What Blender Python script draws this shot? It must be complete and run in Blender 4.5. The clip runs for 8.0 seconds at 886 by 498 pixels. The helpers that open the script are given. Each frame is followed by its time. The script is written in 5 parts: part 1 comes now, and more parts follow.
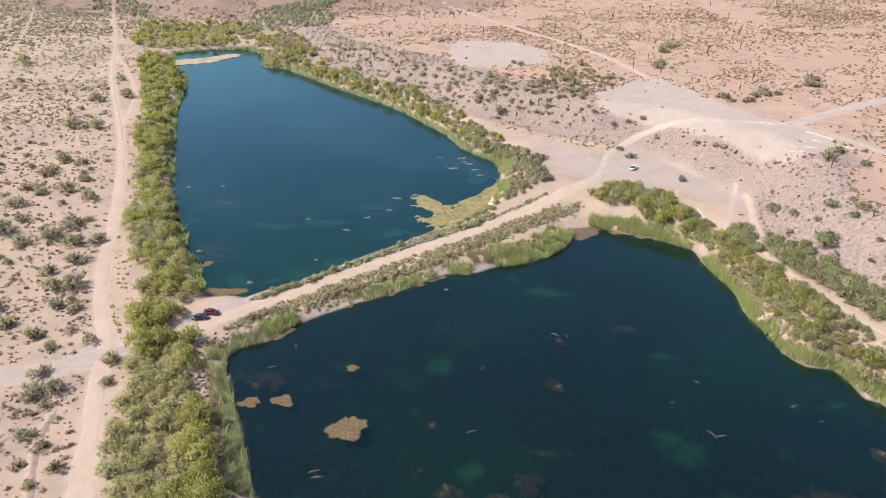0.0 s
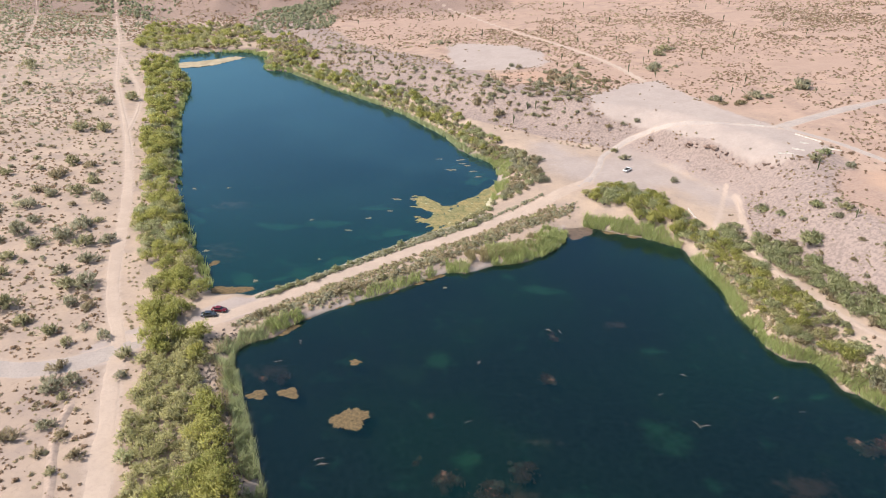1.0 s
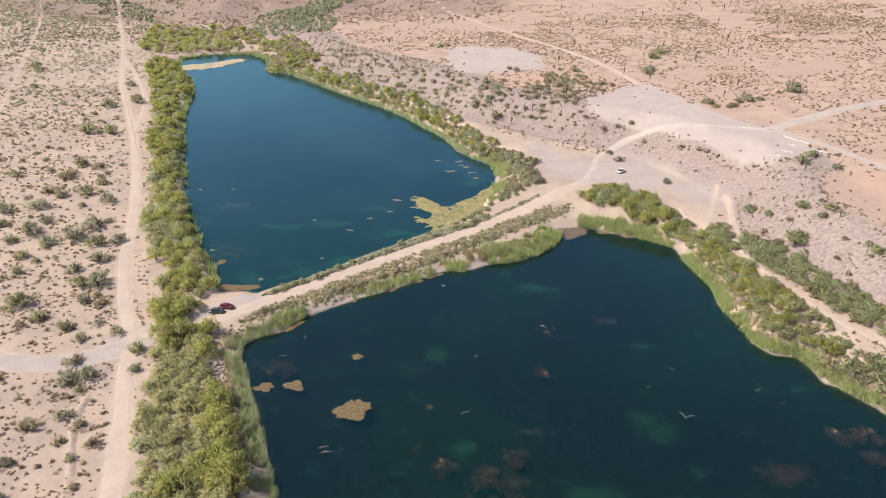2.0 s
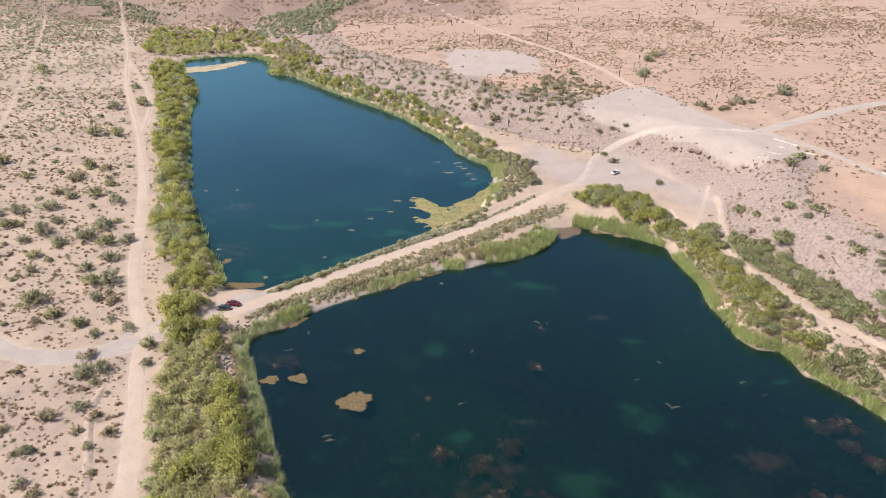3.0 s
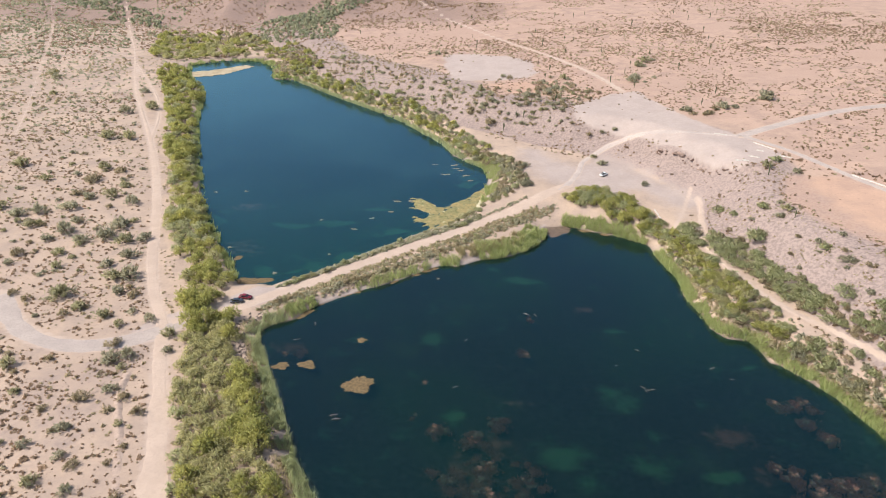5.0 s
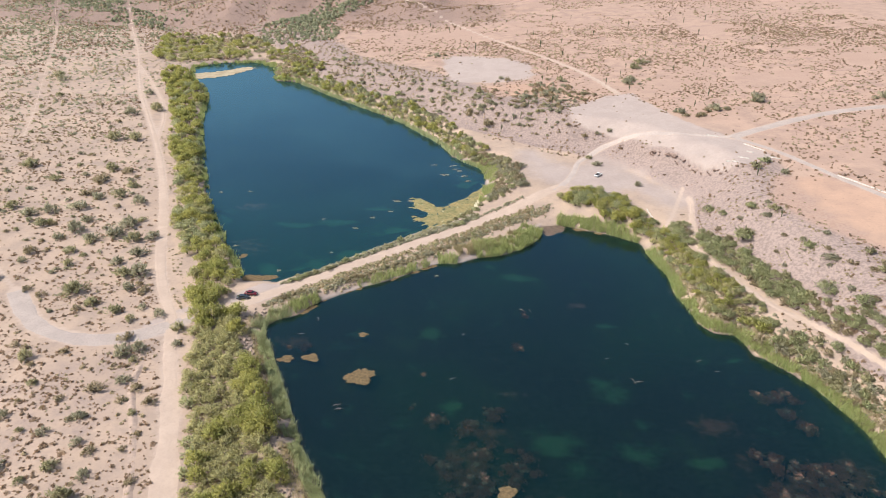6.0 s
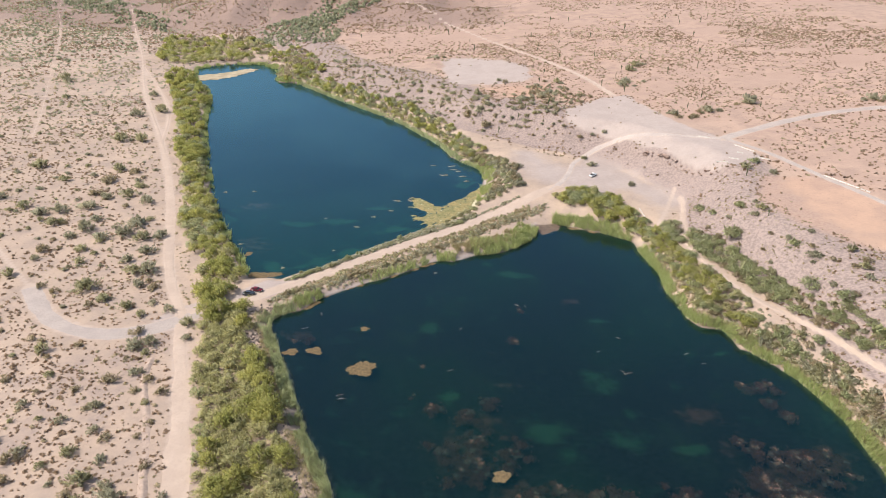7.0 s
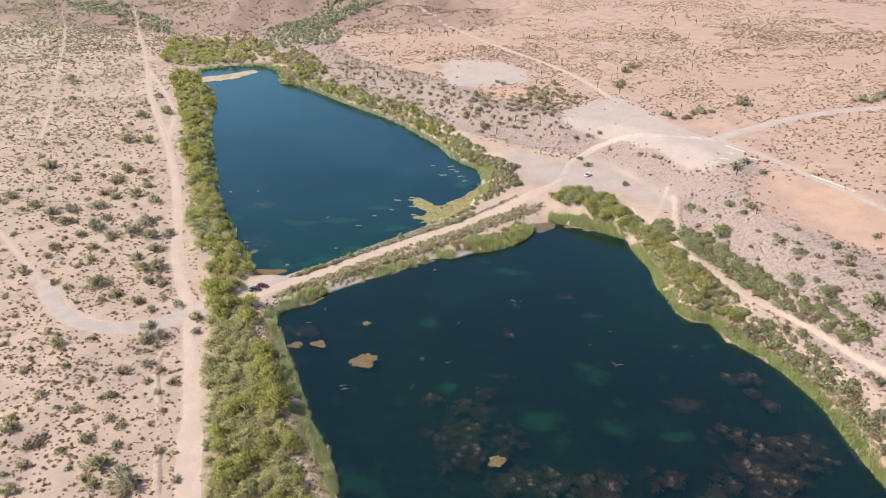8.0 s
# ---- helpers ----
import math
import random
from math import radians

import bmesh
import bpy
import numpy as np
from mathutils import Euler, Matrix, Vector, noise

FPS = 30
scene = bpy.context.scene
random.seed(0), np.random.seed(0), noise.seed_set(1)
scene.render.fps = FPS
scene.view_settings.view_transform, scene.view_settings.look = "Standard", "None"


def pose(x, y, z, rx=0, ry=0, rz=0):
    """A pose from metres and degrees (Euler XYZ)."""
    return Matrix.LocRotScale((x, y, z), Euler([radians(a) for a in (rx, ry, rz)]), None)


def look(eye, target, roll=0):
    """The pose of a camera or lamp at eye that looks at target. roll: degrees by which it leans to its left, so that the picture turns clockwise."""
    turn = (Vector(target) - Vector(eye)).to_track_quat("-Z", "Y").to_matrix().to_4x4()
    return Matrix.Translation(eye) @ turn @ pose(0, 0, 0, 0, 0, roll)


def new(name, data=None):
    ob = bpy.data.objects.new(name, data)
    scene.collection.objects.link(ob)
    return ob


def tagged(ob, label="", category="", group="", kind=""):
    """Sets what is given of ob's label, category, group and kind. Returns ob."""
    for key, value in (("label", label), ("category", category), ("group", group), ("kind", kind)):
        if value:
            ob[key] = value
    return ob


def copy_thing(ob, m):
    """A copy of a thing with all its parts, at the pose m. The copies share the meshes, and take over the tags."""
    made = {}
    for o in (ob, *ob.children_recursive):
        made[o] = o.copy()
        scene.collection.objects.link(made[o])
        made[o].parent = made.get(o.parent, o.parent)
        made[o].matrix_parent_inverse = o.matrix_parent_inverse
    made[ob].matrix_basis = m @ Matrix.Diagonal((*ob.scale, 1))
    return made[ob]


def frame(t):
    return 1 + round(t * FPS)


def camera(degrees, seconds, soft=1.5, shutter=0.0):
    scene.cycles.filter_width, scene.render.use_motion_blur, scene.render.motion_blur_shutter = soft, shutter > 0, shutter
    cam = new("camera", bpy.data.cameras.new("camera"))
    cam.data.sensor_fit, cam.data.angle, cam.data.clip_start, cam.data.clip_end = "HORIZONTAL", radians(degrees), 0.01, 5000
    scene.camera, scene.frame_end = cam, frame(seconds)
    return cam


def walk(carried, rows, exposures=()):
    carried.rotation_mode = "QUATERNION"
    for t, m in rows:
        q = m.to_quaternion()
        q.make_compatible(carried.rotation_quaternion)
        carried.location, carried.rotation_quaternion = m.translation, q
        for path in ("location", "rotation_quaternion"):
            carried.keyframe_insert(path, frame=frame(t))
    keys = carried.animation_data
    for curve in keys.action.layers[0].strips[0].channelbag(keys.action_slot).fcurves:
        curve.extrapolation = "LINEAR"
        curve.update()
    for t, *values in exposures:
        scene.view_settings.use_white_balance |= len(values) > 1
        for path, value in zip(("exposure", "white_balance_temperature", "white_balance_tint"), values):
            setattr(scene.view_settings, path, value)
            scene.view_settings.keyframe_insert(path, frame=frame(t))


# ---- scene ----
# ---------------------------------------------------------------- camera: a drone that backs away and climbs
cam = camera(67.0, 8.0, soft=0.85)
# seconds, x, y, z, turn to the left, pitch, roll
PATH = [
    (0.0, -0.24, 5.24, 100.56, 0.90, -26.53, 1.17),
    (0.5, 0.02, 1.79, 102.28, 0.91, -26.55, 1.14),
    (1.0, 0.31, -1.70, 104.02, 0.91, -26.56, 1.10),
    (1.5, 0.65, -5.23, 105.75, 0.92, -26.58, 1.07),
    (3.0, 1.75, -16.10, 110.99, 0.95, -26.63, 1.02),
    (3.5, 2.14, -19.81, 112.75, 0.95, -26.65, 1.01),
    (4.0, 2.53, -23.59, 114.50, 0.96, -26.67, 1.00),
    (4.5, 2.93, -27.42, 116.26, 0.97, -26.68, 1.00),
    (6.0, 4.17, -39.27, 121.50, 0.99, -26.74, 0.98),
    (6.5, 4.55, -43.34, 123.27, 0.99, -26.76, 0.96),
    (7.0, 4.91, -47.49, 125.00, 0.99, -26.78, 0.94),
    (7.5, 5.24, -51.71, 126.75, 1.00, -26.81, 0.92),
    (8.0, 5.55, -56.00, 128.50, 1.00, -26.83, 0.90),
]
walk(cam, [(t, pose(x, y, z, 90 + pitch, 0, turn) @ pose(0, 0, 0, 0, 0, roll)) for t, x, y, z, turn, pitch, roll in PATH])

# ---------------------------------------------------------------- daylight: clear desert sky, sun high on the western side
SUN_WAY = Vector((-0.95, -0.16, 1.17)).normalized()
scene.view_settings.exposure = 0.48
world = bpy.data.worlds.new("sky")
scene.world = world
world.use_nodes = True
wt = world.node_tree
wt.nodes.clear()
sky = wt.nodes.new("ShaderNodeTexSky")
sky.sky_type, sky.sun_disc = "NISHITA", False
sky.sun_elevation = math.asin(SUN_WAY.z)
sky.sun_rotation = math.atan2(SUN_WAY.x, SUN_WAY.y) % (2 * math.pi)
sky.air_density, sky.dust_density, sky.ozone_density = 1.0, 2.0, 1.0
back = wt.nodes.new("ShaderNodeBackground")
back.inputs["Strength"].default_value = 0.15
world_out = wt.nodes.new("ShaderNodeOutputWorld")
wt.links.new(sky.outputs[0], back.inputs["Color"])
wt.links.new(back.outputs[0], world_out.inputs["Surface"])
sun_lamp = bpy.data.lights.new("sun", "SUN")
sun_lamp.energy, sun_lamp.angle, sun_lamp.color = 3.9, radians(0.5), (1.0, 0.955, 0.89)
new("sun", sun_lamp).matrix_world = look(SUN_WAY * 400, (0, 0, 0))

# ---------------------------------------------------------------- lie of the land
rng = np.random.default_rng(7)
TABLE = rng.random((256, 256))


def smooth(a, b, v):
    t = np.clip((np.asarray(v, float) - a) / (b - a), 0, 1)
    return t * t * (3 - 2 * t)


def lattice(x, y, cell, shift=0):
    """Value noise from 0 to 1 with that cell in metres."""
    u, v = np.asarray(x, float) / cell + 17.3 * shift, np.asarray(y, float) / cell + 9.7 * shift
    i, j = np.floor(u).astype(int), np.floor(v).astype(int)
    f, g = smooth(0, 1, u - i), smooth(0, 1, v - j)
    pick = lambda a, b: TABLE[a % 256, b % 256]
    return (pick(i, j) * (1 - f) + pick(i + 1, j) * f) * (1 - g) + (pick(i, j + 1) * (1 - f) + pick(i + 1, j + 1) * f) * g


def fbm(x, y, cell, shift=0, octaves=4):
    total, weight, norm = 0, 1.0, 0
    for k in range(octaves):
        total = total + weight * lattice(x, y, cell / 2 ** k, shift + k)
        norm, weight = norm + weight, weight * 0.5
    return total / norm


def line_distance(x, y, line, closed=False):
    """Distance to a line of points, and the same with a sign: plus to the right of its way."""
    x, y = np.asarray(x, float), np.asarray(y, float)
    best = np.full(x.shape, 1e9)
    side = np.ones(x.shape)
    ends = list(zip(line, line[1:])) + ([(line[-1], line[0])] if closed else [])
    for (ax, ay), (bx, by) in ends:
        dx, dy = bx - ax, by - ay
        k = np.clip(((x - ax) * dx + (y - ay) * dy) / (dx * dx + dy * dy), 0, 1)
        d = np.hypot(x - ax - k * dx, y - ay - k * dy)
        nearer = d < best
        best = np.where(nearer, d, best)
        side = np.where(nearer, np.where((x - ax) * dy - (y - ay) * dx > 0, 1.0, -1.0), side)
    return best, best * side


def inside(x, y, outline):
    x, y = np.asarray(x, float), np.asarray(y, float)
    odd = np.zeros(x.shape, bool)
    for (ax, ay), (bx, by) in zip(outline, outline[1:] + outline[:1]):
        if ay != by:
            odd ^= ((ay > y) != (by > y)) & (x < (bx - ax) * (y - ay) / (by - ay) + ax)
    return odd


def area_distance(x, y, outline):
    """Distance to an outline, minus inside it."""
    d = line_distance(x, y, outline, True)[0]
    return np.where(inside(x, y, outline), -d, d)


NEAR_POND = [(-21, 61), (-24, 71), (-28.5, 79.5), (-34, 89), (-39.5, 102), (-44.5, 112.5), (-50, 126), (-55, 136), (-57, 142.5),
             (-52.5, 148), (-47.5, 150.5), (-43.5, 158), (-37.5, 162.5), (-29, 169), (-23, 173), (-13.5, 179.5), (-3.6, 188),
             (0, 190.4), (5, 189), (14.5, 196), (25.5, 198.5), (35, 207), (39.7, 215), (40.5, 225.5), (52, 228), (56.5, 225),
             (64, 222.3), (74.5, 217), (81.7, 212), (82.5, 200), (84.3, 191.5), (87, 182), (84.2, 172), (86.6, 160.5)]
NEAR_POND += [(86.8, 151.5), (89.8, 146.5), (97.4, 145), (98.3, 138.5), (98.3, 133.8), (102, 131.3), (106, 126), (110, 118.7),
              (113.8, 107.7), (115.7, 97.7), (115.3, 87.2), (115.5, 78.8), (117, 71), (118, 50), (112, 10), (80, -40),
              (20, -60), (-10, -30), (-15, 20), (-18, 45)]
FAR_POND = [(-75, 174.6), (-79, 183), (-83, 190), (-99, 219), (-111, 245), (-135, 307), (-152.5, 354.5), (-164.5, 390),
            (-173.6, 432.6), (-189.5, 465), (-205.5, 486), (-222, 535), (-205, 556), (-165, 560), (-150, 540), (-139, 492),
            (-121, 488), (-94, 454), (-58.4, 414), (-35.4, 389), (-19, 363), (-2, 336), (2.4, 316), (17, 302), (20.5, 291)]
FAR_POND += [(19.5, 276), (18.5, 262), (15, 248), (9, 235), (0, 225.5), (-8.4, 219), (-19.5, 208), (-30, 199), (-39, 189), (-48, 181),
             (-55, 175.7), (-60.4, 170.5), (-64, 172), (-72, 171.5)]
DIVIDE = [(60, -200), (60, 150), (45, 232), (18, 240), (5, 290), (-60, 400), (-150, 520), (-230, 640), (-420, 900), (-900, 1500)]
FOOT = [(150, -200), (140, 60), (126, 110), (116, 150), (107, 185), (104, 212), (107, 235), (106, 256), (94, 280), (78, 296),
        (50, 315), (20, 338), (5, 350), (-12, 375), (-27, 396), (-50, 424), (-86, 462), (-114, 494), (-134, 545), (-190, 640),
        (-300, 820), (-800, 1500)]

LEDGE = [(100, 288), (108, 274), (115, 266), (121, 254), (127, 246)]


def shore(x, y):
    """Distance from the water's edge: plus on land."""
    return np.minimum(area_distance(x, y, NEAR_POND), area_distance(x, y, FAR_POND))


def ground_z(x, y):
    x, y = np.asarray(x, float), np.asarray(y, float)
    d = shore(x, y) + 1.6 * (fbm(x, y, 7, 3, 3) - 0.5)
    far = np.hypot(x, y - 150)
    east = smooth(-8, 22, line_distance(x, y, DIVIDE)[1])
    foot = line_distance(x, y, FOOT)[1]
    rough = fbm(x, y, 40, 1) - 0.5
    z = 1.9 * smooth(-0.5, 4.5, d) + 5.2 * east * smooth(0, 15, d)
    z = z + np.clip(d, 0, 60) / 60 * (1.0 * rough) + 0.35 * (fbm(x, y, 9, 5, 3) - 0.5) * smooth(2, 10, d)
    high = np.clip(5.0 + 0.072 * x + 0.033 * y, 8, 30 + 0.035 * far)
    gully = np.abs(fbm(x, y, 26, 8, 3) - 0.5) * 2
    climb = smooth(-2, 27, foot + 14 * rough)
    z = z + climb * np.maximum(high - 6.5, 0) + climb * (1 - climb) * 13 * (gully - 0.32)
    ledge = -line_distance(x, y, LEDGE)[1] + 2.5 * (fbm(x, y, 6, 7, 3) - 0.5)
    z = z + 1.7 * np.tanh(ledge / 0.8) * np.exp(-np.abs(ledge) / 7)
    z = z + smooth(60, 300, foot) * 9 * (fbm(x, y, 150, 4) - 0.5)
    z = z + 24 * np.exp(-((x + 235) / 75) ** 2 - ((y - 815) / 55) ** 2) * (0.7 + 0.6 * fbm(x, y, 40, 3))
    z = z + smooth(600, 720, y + 0.2 * x) * smooth(160, 0, x) * 16 * (0.5 - np.abs(fbm(x, y, 110, 12) - 0.5) * 3)
    z = z + smooth(700, 2500, far) * 120 * fbm(x, y, 900, 6)
    return np.where(d < 0, np.minimum(z, 0) - 2.4 * smooth(0, 14, -d) - 0.1 * smooth(0, 1, -d), z + 0.02)

# ---------------------------------------------------------------- materials
class Nodes:
    """A node material, put together by short calls."""

    def __init__(self, name):
        self.mat = bpy.data.materials.new(name)
        self.mat.use_nodes = True
        self.tree = self.mat.node_tree
        self.tree.nodes.clear()
        self.out = self.tree.nodes.new("ShaderNodeOutputMaterial")
        self.place = self.tree.nodes.new("ShaderNodeTexCoord").outputs["Object"]

    def link(self, a, b):
        self.tree.links.new(a, b)

    def put(self, value, socket):
        if isinstance(value, bpy.types.NodeSocket):
            self.link(value, socket)
        else:
            socket.default_value = (*value, 1) if isinstance(value, tuple) and len(value) == 3 else value

    def noise(self, scale, detail=4, rough=0.55, at=None):
        n = self.tree.nodes.new("ShaderNodeTexNoise")
        n.inputs["Scale"].default_value, n.inputs["Detail"].default_value, n.inputs["Roughness"].default_value = scale, detail, rough
        self.link(at or self.place, n.inputs["Vector"])
        return n.outputs["Fac"]

    def band(self, value, low, high, to_low=0.0, to_high=1.0):
        n = self.tree.nodes.new("ShaderNodeMapRange")
        n.interpolation_type = "SMOOTHSTEP"
        self.put(value, n.inputs["Value"])
        for key, v in (("From Min", low), ("From Max", high), ("To Min", to_low), ("To Max", to_high)):
            n.inputs[key].default_value = v
        return n.outputs["Result"]

    def math(self, how, a, b):
        n = self.tree.nodes.new("ShaderNodeMath")
        n.operation = how
        self.put(a, n.inputs[0])
        self.put(b, n.inputs[1])
        return n.outputs[0]

    def mix(self, fac, a, b, how="MIX"):
        n = self.tree.nodes.new("ShaderNodeMix")
        n.data_type, n.blend_type = "RGBA", how
        self.put(fac, n.inputs[0])
        self.put(a, n.inputs[6])
        self.put(b, n.inputs[7])
        return n.outputs[2]

    def attribute(self, name):
        n = self.tree.nodes.new("ShaderNodeAttribute")
        n.attribute_name = name
        return n.outputs["Fac"]

    def thing_random(self):
        return self.tree.nodes.new("ShaderNodeObjectInfo").outputs["Random"]

    def island_random(self):
        return self.tree.nodes.new("ShaderNodeNewGeometry").outputs["Random Per Island"]

    def bump(self, height, strength, distance):
        n = self.tree.nodes.new("ShaderNodeBump")
        n.inputs["Strength"].default_value, n.inputs["Distance"].default_value = strength, distance
        self.link(height, n.inputs["Height"])
        return n.outputs["Normal"]

    def surface(self, color, rough=0.9, metal=0.0, normal=None, specular=0.3):
        n = self.tree.nodes.new("ShaderNodeBsdfPrincipled")
        self.put(color, n.inputs["Base Color"])
        self.put(rough, n.inputs["Roughness"])
        n.inputs["Metallic"].default_value = metal
        n.inputs["Specular IOR Level"].default_value = specular
        if normal:
            self.link(normal, n.inputs["Normal"])
        return n.outputs[0]

    def done(self, shader):
        self.link(shader, self.out.inputs["Surface"])
        return self.mat


def ground_material():
    m = Nodes("desert_soil")
    broad, middle, fine, grit = m.noise(0.018, 5), m.noise(0.11, 5, 0.6), m.noise(0.9, 4, 0.65), m.noise(5.0, 3, 0.7)
    soil = m.mix(m.band(broad, 0.35, 0.65), (0.372, 0.276, 0.208), (0.426, 0.317, 0.236))
    soil = m.mix(m.band(middle, 0.38, 0.70), soil, (0.319, 0.242, 0.192))
    hill = m.mix(m.band(middle, 0.36, 0.66), (0.412, 0.281, 0.210), (0.317, 0.218, 0.170))
    hill = m.mix(m.band(broad, 0.45, 0.62), hill, (0.365, 0.249, 0.190))
    soil = m.mix(m.attribute("upland"), soil, hill)
    stony = m.mix(m.band(fine, 0.4, 0.62), (0.318, 0.242, 0.208), (0.215, 0.164, 0.144))
    soil = m.mix(m.band(m.math("ADD", m.attribute("stony"), m.math("MULTIPLY", middle, 0.5)), 0.55, 1.0), soil, stony)
    soil = m.mix(m.band(m.math("ADD", m.attribute("dusky"), m.math("MULTIPLY", middle, 0.5)), 0.4, 1.1, 0.0, 0.85), soil, m.mix(m.band(fine, 0.4, 0.62), (0.275, 0.187, 0.148), (0.20, 0.14, 0.115)))
    red = m.mix(m.band(middle, 0.4, 0.65), (0.493, 0.295, 0.189), (0.440, 0.273, 0.189))
    soil = m.mix(m.band(m.math("ADD", m.attribute("red"), m.math("MULTIPLY", middle, 0.6)), 0.55, 1.05, 0.0, 0.4), soil, red)
    pale = m.mix(m.band(middle, 0.4, 0.65), (0.392, 0.318, 0.276), (0.355, 0.286, 0.249))
    pale = m.mix(m.band(m.noise(0.35, 5, 0.7), 0.35, 0.7, 0.0, 0.5), pale, (0.335, 0.272, 0.24))
    soil = m.mix(m.band(m.math("ADD", m.attribute("gravel"), m.math("MULTIPLY", m.math("ADD", fine, middle), 0.4)), 0.5, 1.05), soil, pale)
    ruts = m.mix(m.band(fine, 0.35, 0.65), (0.462, 0.358, 0.286), (0.412, 0.318, 0.254))
    soil = m.mix(m.band(m.math("ADD", m.attribute("track"), m.math("MULTIPLY", fine, 0.5)), 0.6, 1.0), soil, ruts)
    speck = m.math("MULTIPLY", m.band(m.noise(0.75, 5, 0.72), 0.56, 0.70), m.band(m.math("ADD", m.attribute("gravel"), m.attribute("track")), 0.2, 0.7, 0.42, 0.1))
    soil = m.mix(speck, soil, (0.185, 0.132, 0.104))
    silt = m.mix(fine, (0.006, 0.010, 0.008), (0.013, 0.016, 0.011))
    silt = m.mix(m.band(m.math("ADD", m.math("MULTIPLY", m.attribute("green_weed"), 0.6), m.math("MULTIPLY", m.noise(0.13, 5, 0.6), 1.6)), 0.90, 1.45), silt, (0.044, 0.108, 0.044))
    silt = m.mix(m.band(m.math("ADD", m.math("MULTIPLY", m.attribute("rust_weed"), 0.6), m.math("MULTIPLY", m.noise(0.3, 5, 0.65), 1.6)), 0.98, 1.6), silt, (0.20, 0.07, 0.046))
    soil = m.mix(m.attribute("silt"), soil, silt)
    soil = m.mix(m.band(grit, 0.56, 0.72, 0.0, 0.35), soil, (0.176, 0.128, 0.101))
    soil = m.mix(m.band(fine, 0.30, 0.75, 0.16, 0.0), soil, (0.194, 0.141, 0.114))
    relief = m.math("ADD", m.math("MULTIPLY", fine, 1.0), m.math("MULTIPLY", grit, 0.25))
    return m.done(m.surface(soil, 0.95, normal=m.bump(relief, 0.3, 0.25), specular=0.15))


def track_material():
    m = Nodes("packed_dirt")
    middle, fine, grit = m.noise(0.2, 4), m.noise(1.1, 4, 0.65), m.noise(6.0, 3, 0.7)
    c = m.mix(m.band(middle, 0.35, 0.65), (0.440, 0.336, 0.262), (0.400, 0.304, 0.237))
    c = m.mix(m.band(fine, 0.45, 0.75, 0.0, 0.6), c, (0.355, 0.270, 0.220))
    c = m.mix(m.band(grit, 0.55, 0.75, 0.0, 0.3), c, (0.254, 0.195, 0.161))
    return m.done(m.surface(c, 0.95, normal=m.bump(fine, 0.4, 0.2), specular=0.15))


def gravel_material(name="pale_gravel", lift=1.0):
    m = Nodes(name)
    middle, fine, grit = m.noise(0.15, 4), m.noise(1.4, 4, 0.65), m.noise(7.0, 3, 0.7)
    c = m.mix(m.band(middle, 0.35, 0.65), tuple(v * lift for v in (0.395, 0.325, 0.278)), tuple(v * lift for v in (0.345, 0.285, 0.248)))
    c = m.mix(m.band(fine, 0.42, 0.75, 0.0, 0.6), c, tuple(v * lift for v in (0.275, 0.229, 0.202)))
    c = m.mix(m.band(grit, 0.5, 0.72, 0.0, 0.45), c, tuple(v * lift for v in (0.183, 0.152, 0.138)))
    return m.done(m.surface(c, 0.95, normal=m.bump(grit, 0.5, 0.12), specular=0.15))


def leaf_material(name, low, high, tip, airy=0.36):
    """Lacy leaf sprays whose colour shifts from plant to plant and from spray to spray."""
    m = Nodes(name)
    plant = m.mix(m.thing_random(), low, high)
    leaf = m.mix(m.band(m.island_random(), 0.15, 1.0, 0.0, 0.55), plant, tip)
    leaf = m.mix(m.band(m.noise(1.1, 2), 0.38, 0.68, 0.0, 0.45), leaf, low)
    body = m.surface(leaf, 0.65, specular=0.25)
    thin = m.tree.nodes.new("ShaderNodeBsdfTranslucent")
    m.link(leaf, thin.inputs["Color"])
    both = m.tree.nodes.new("ShaderNodeMixShader")
    both.inputs[0].default_value = 0.48
    m.link(body, both.inputs[1])
    m.link(thin.outputs[0], both.inputs[2])
    gaps = m.tree.nodes.new("ShaderNodeBsdfTransparent")
    lacy = m.tree.nodes.new("ShaderNodeMixShader")
    lacy.inputs[0].default_value = airy
    m.link(both.outputs[0], lacy.inputs[1])
    m.link(gaps.outputs[0], lacy.inputs[2])
    return m.done(lacy.outputs[0] if airy else both.outputs[0])


def plain_material(name, a, b, scale=2.0, rough=0.8, metal=0.0, bump=0.3, depth=0.05, specular=0.3):
    m = Nodes(name)
    n = m.noise(scale, 5, 0.6)
    return m.done(m.surface(m.mix(m.band(n, 0.3, 0.7), a, b), rough, metal, m.bump(n, bump, depth), specular))


def marsh_material():
    """Drowned reeds and algae: straw, olive and bleached patches of several sizes."""
    m = Nodes("marsh_mat")
    broad, middle, fine = m.noise(0.16, 4, 0.6), m.noise(0.6, 5, 0.65), m.noise(2.6, 4, 0.7)
    c = m.mix(m.band(broad, 0.38, 0.62), (0.275, 0.205, 0.085), (0.185, 0.165, 0.068))
    c = m.mix(m.band(middle, 0.45, 0.66), c, (0.115, 0.115, 0.045))
    c = m.mix(m.band(fine, 0.52, 0.72, 0.0, 0.7), c, (0.42, 0.36, 0.20))
    c = m.mix(m.band(m.noise(0.33, 5, 0.7), 0.60, 0.68, 0.0, 0.85), c, (0.47, 0.42, 0.27))
    return m.done(m.surface(c, 0.9, normal=m.bump(fine, 0.8, 0.12)))


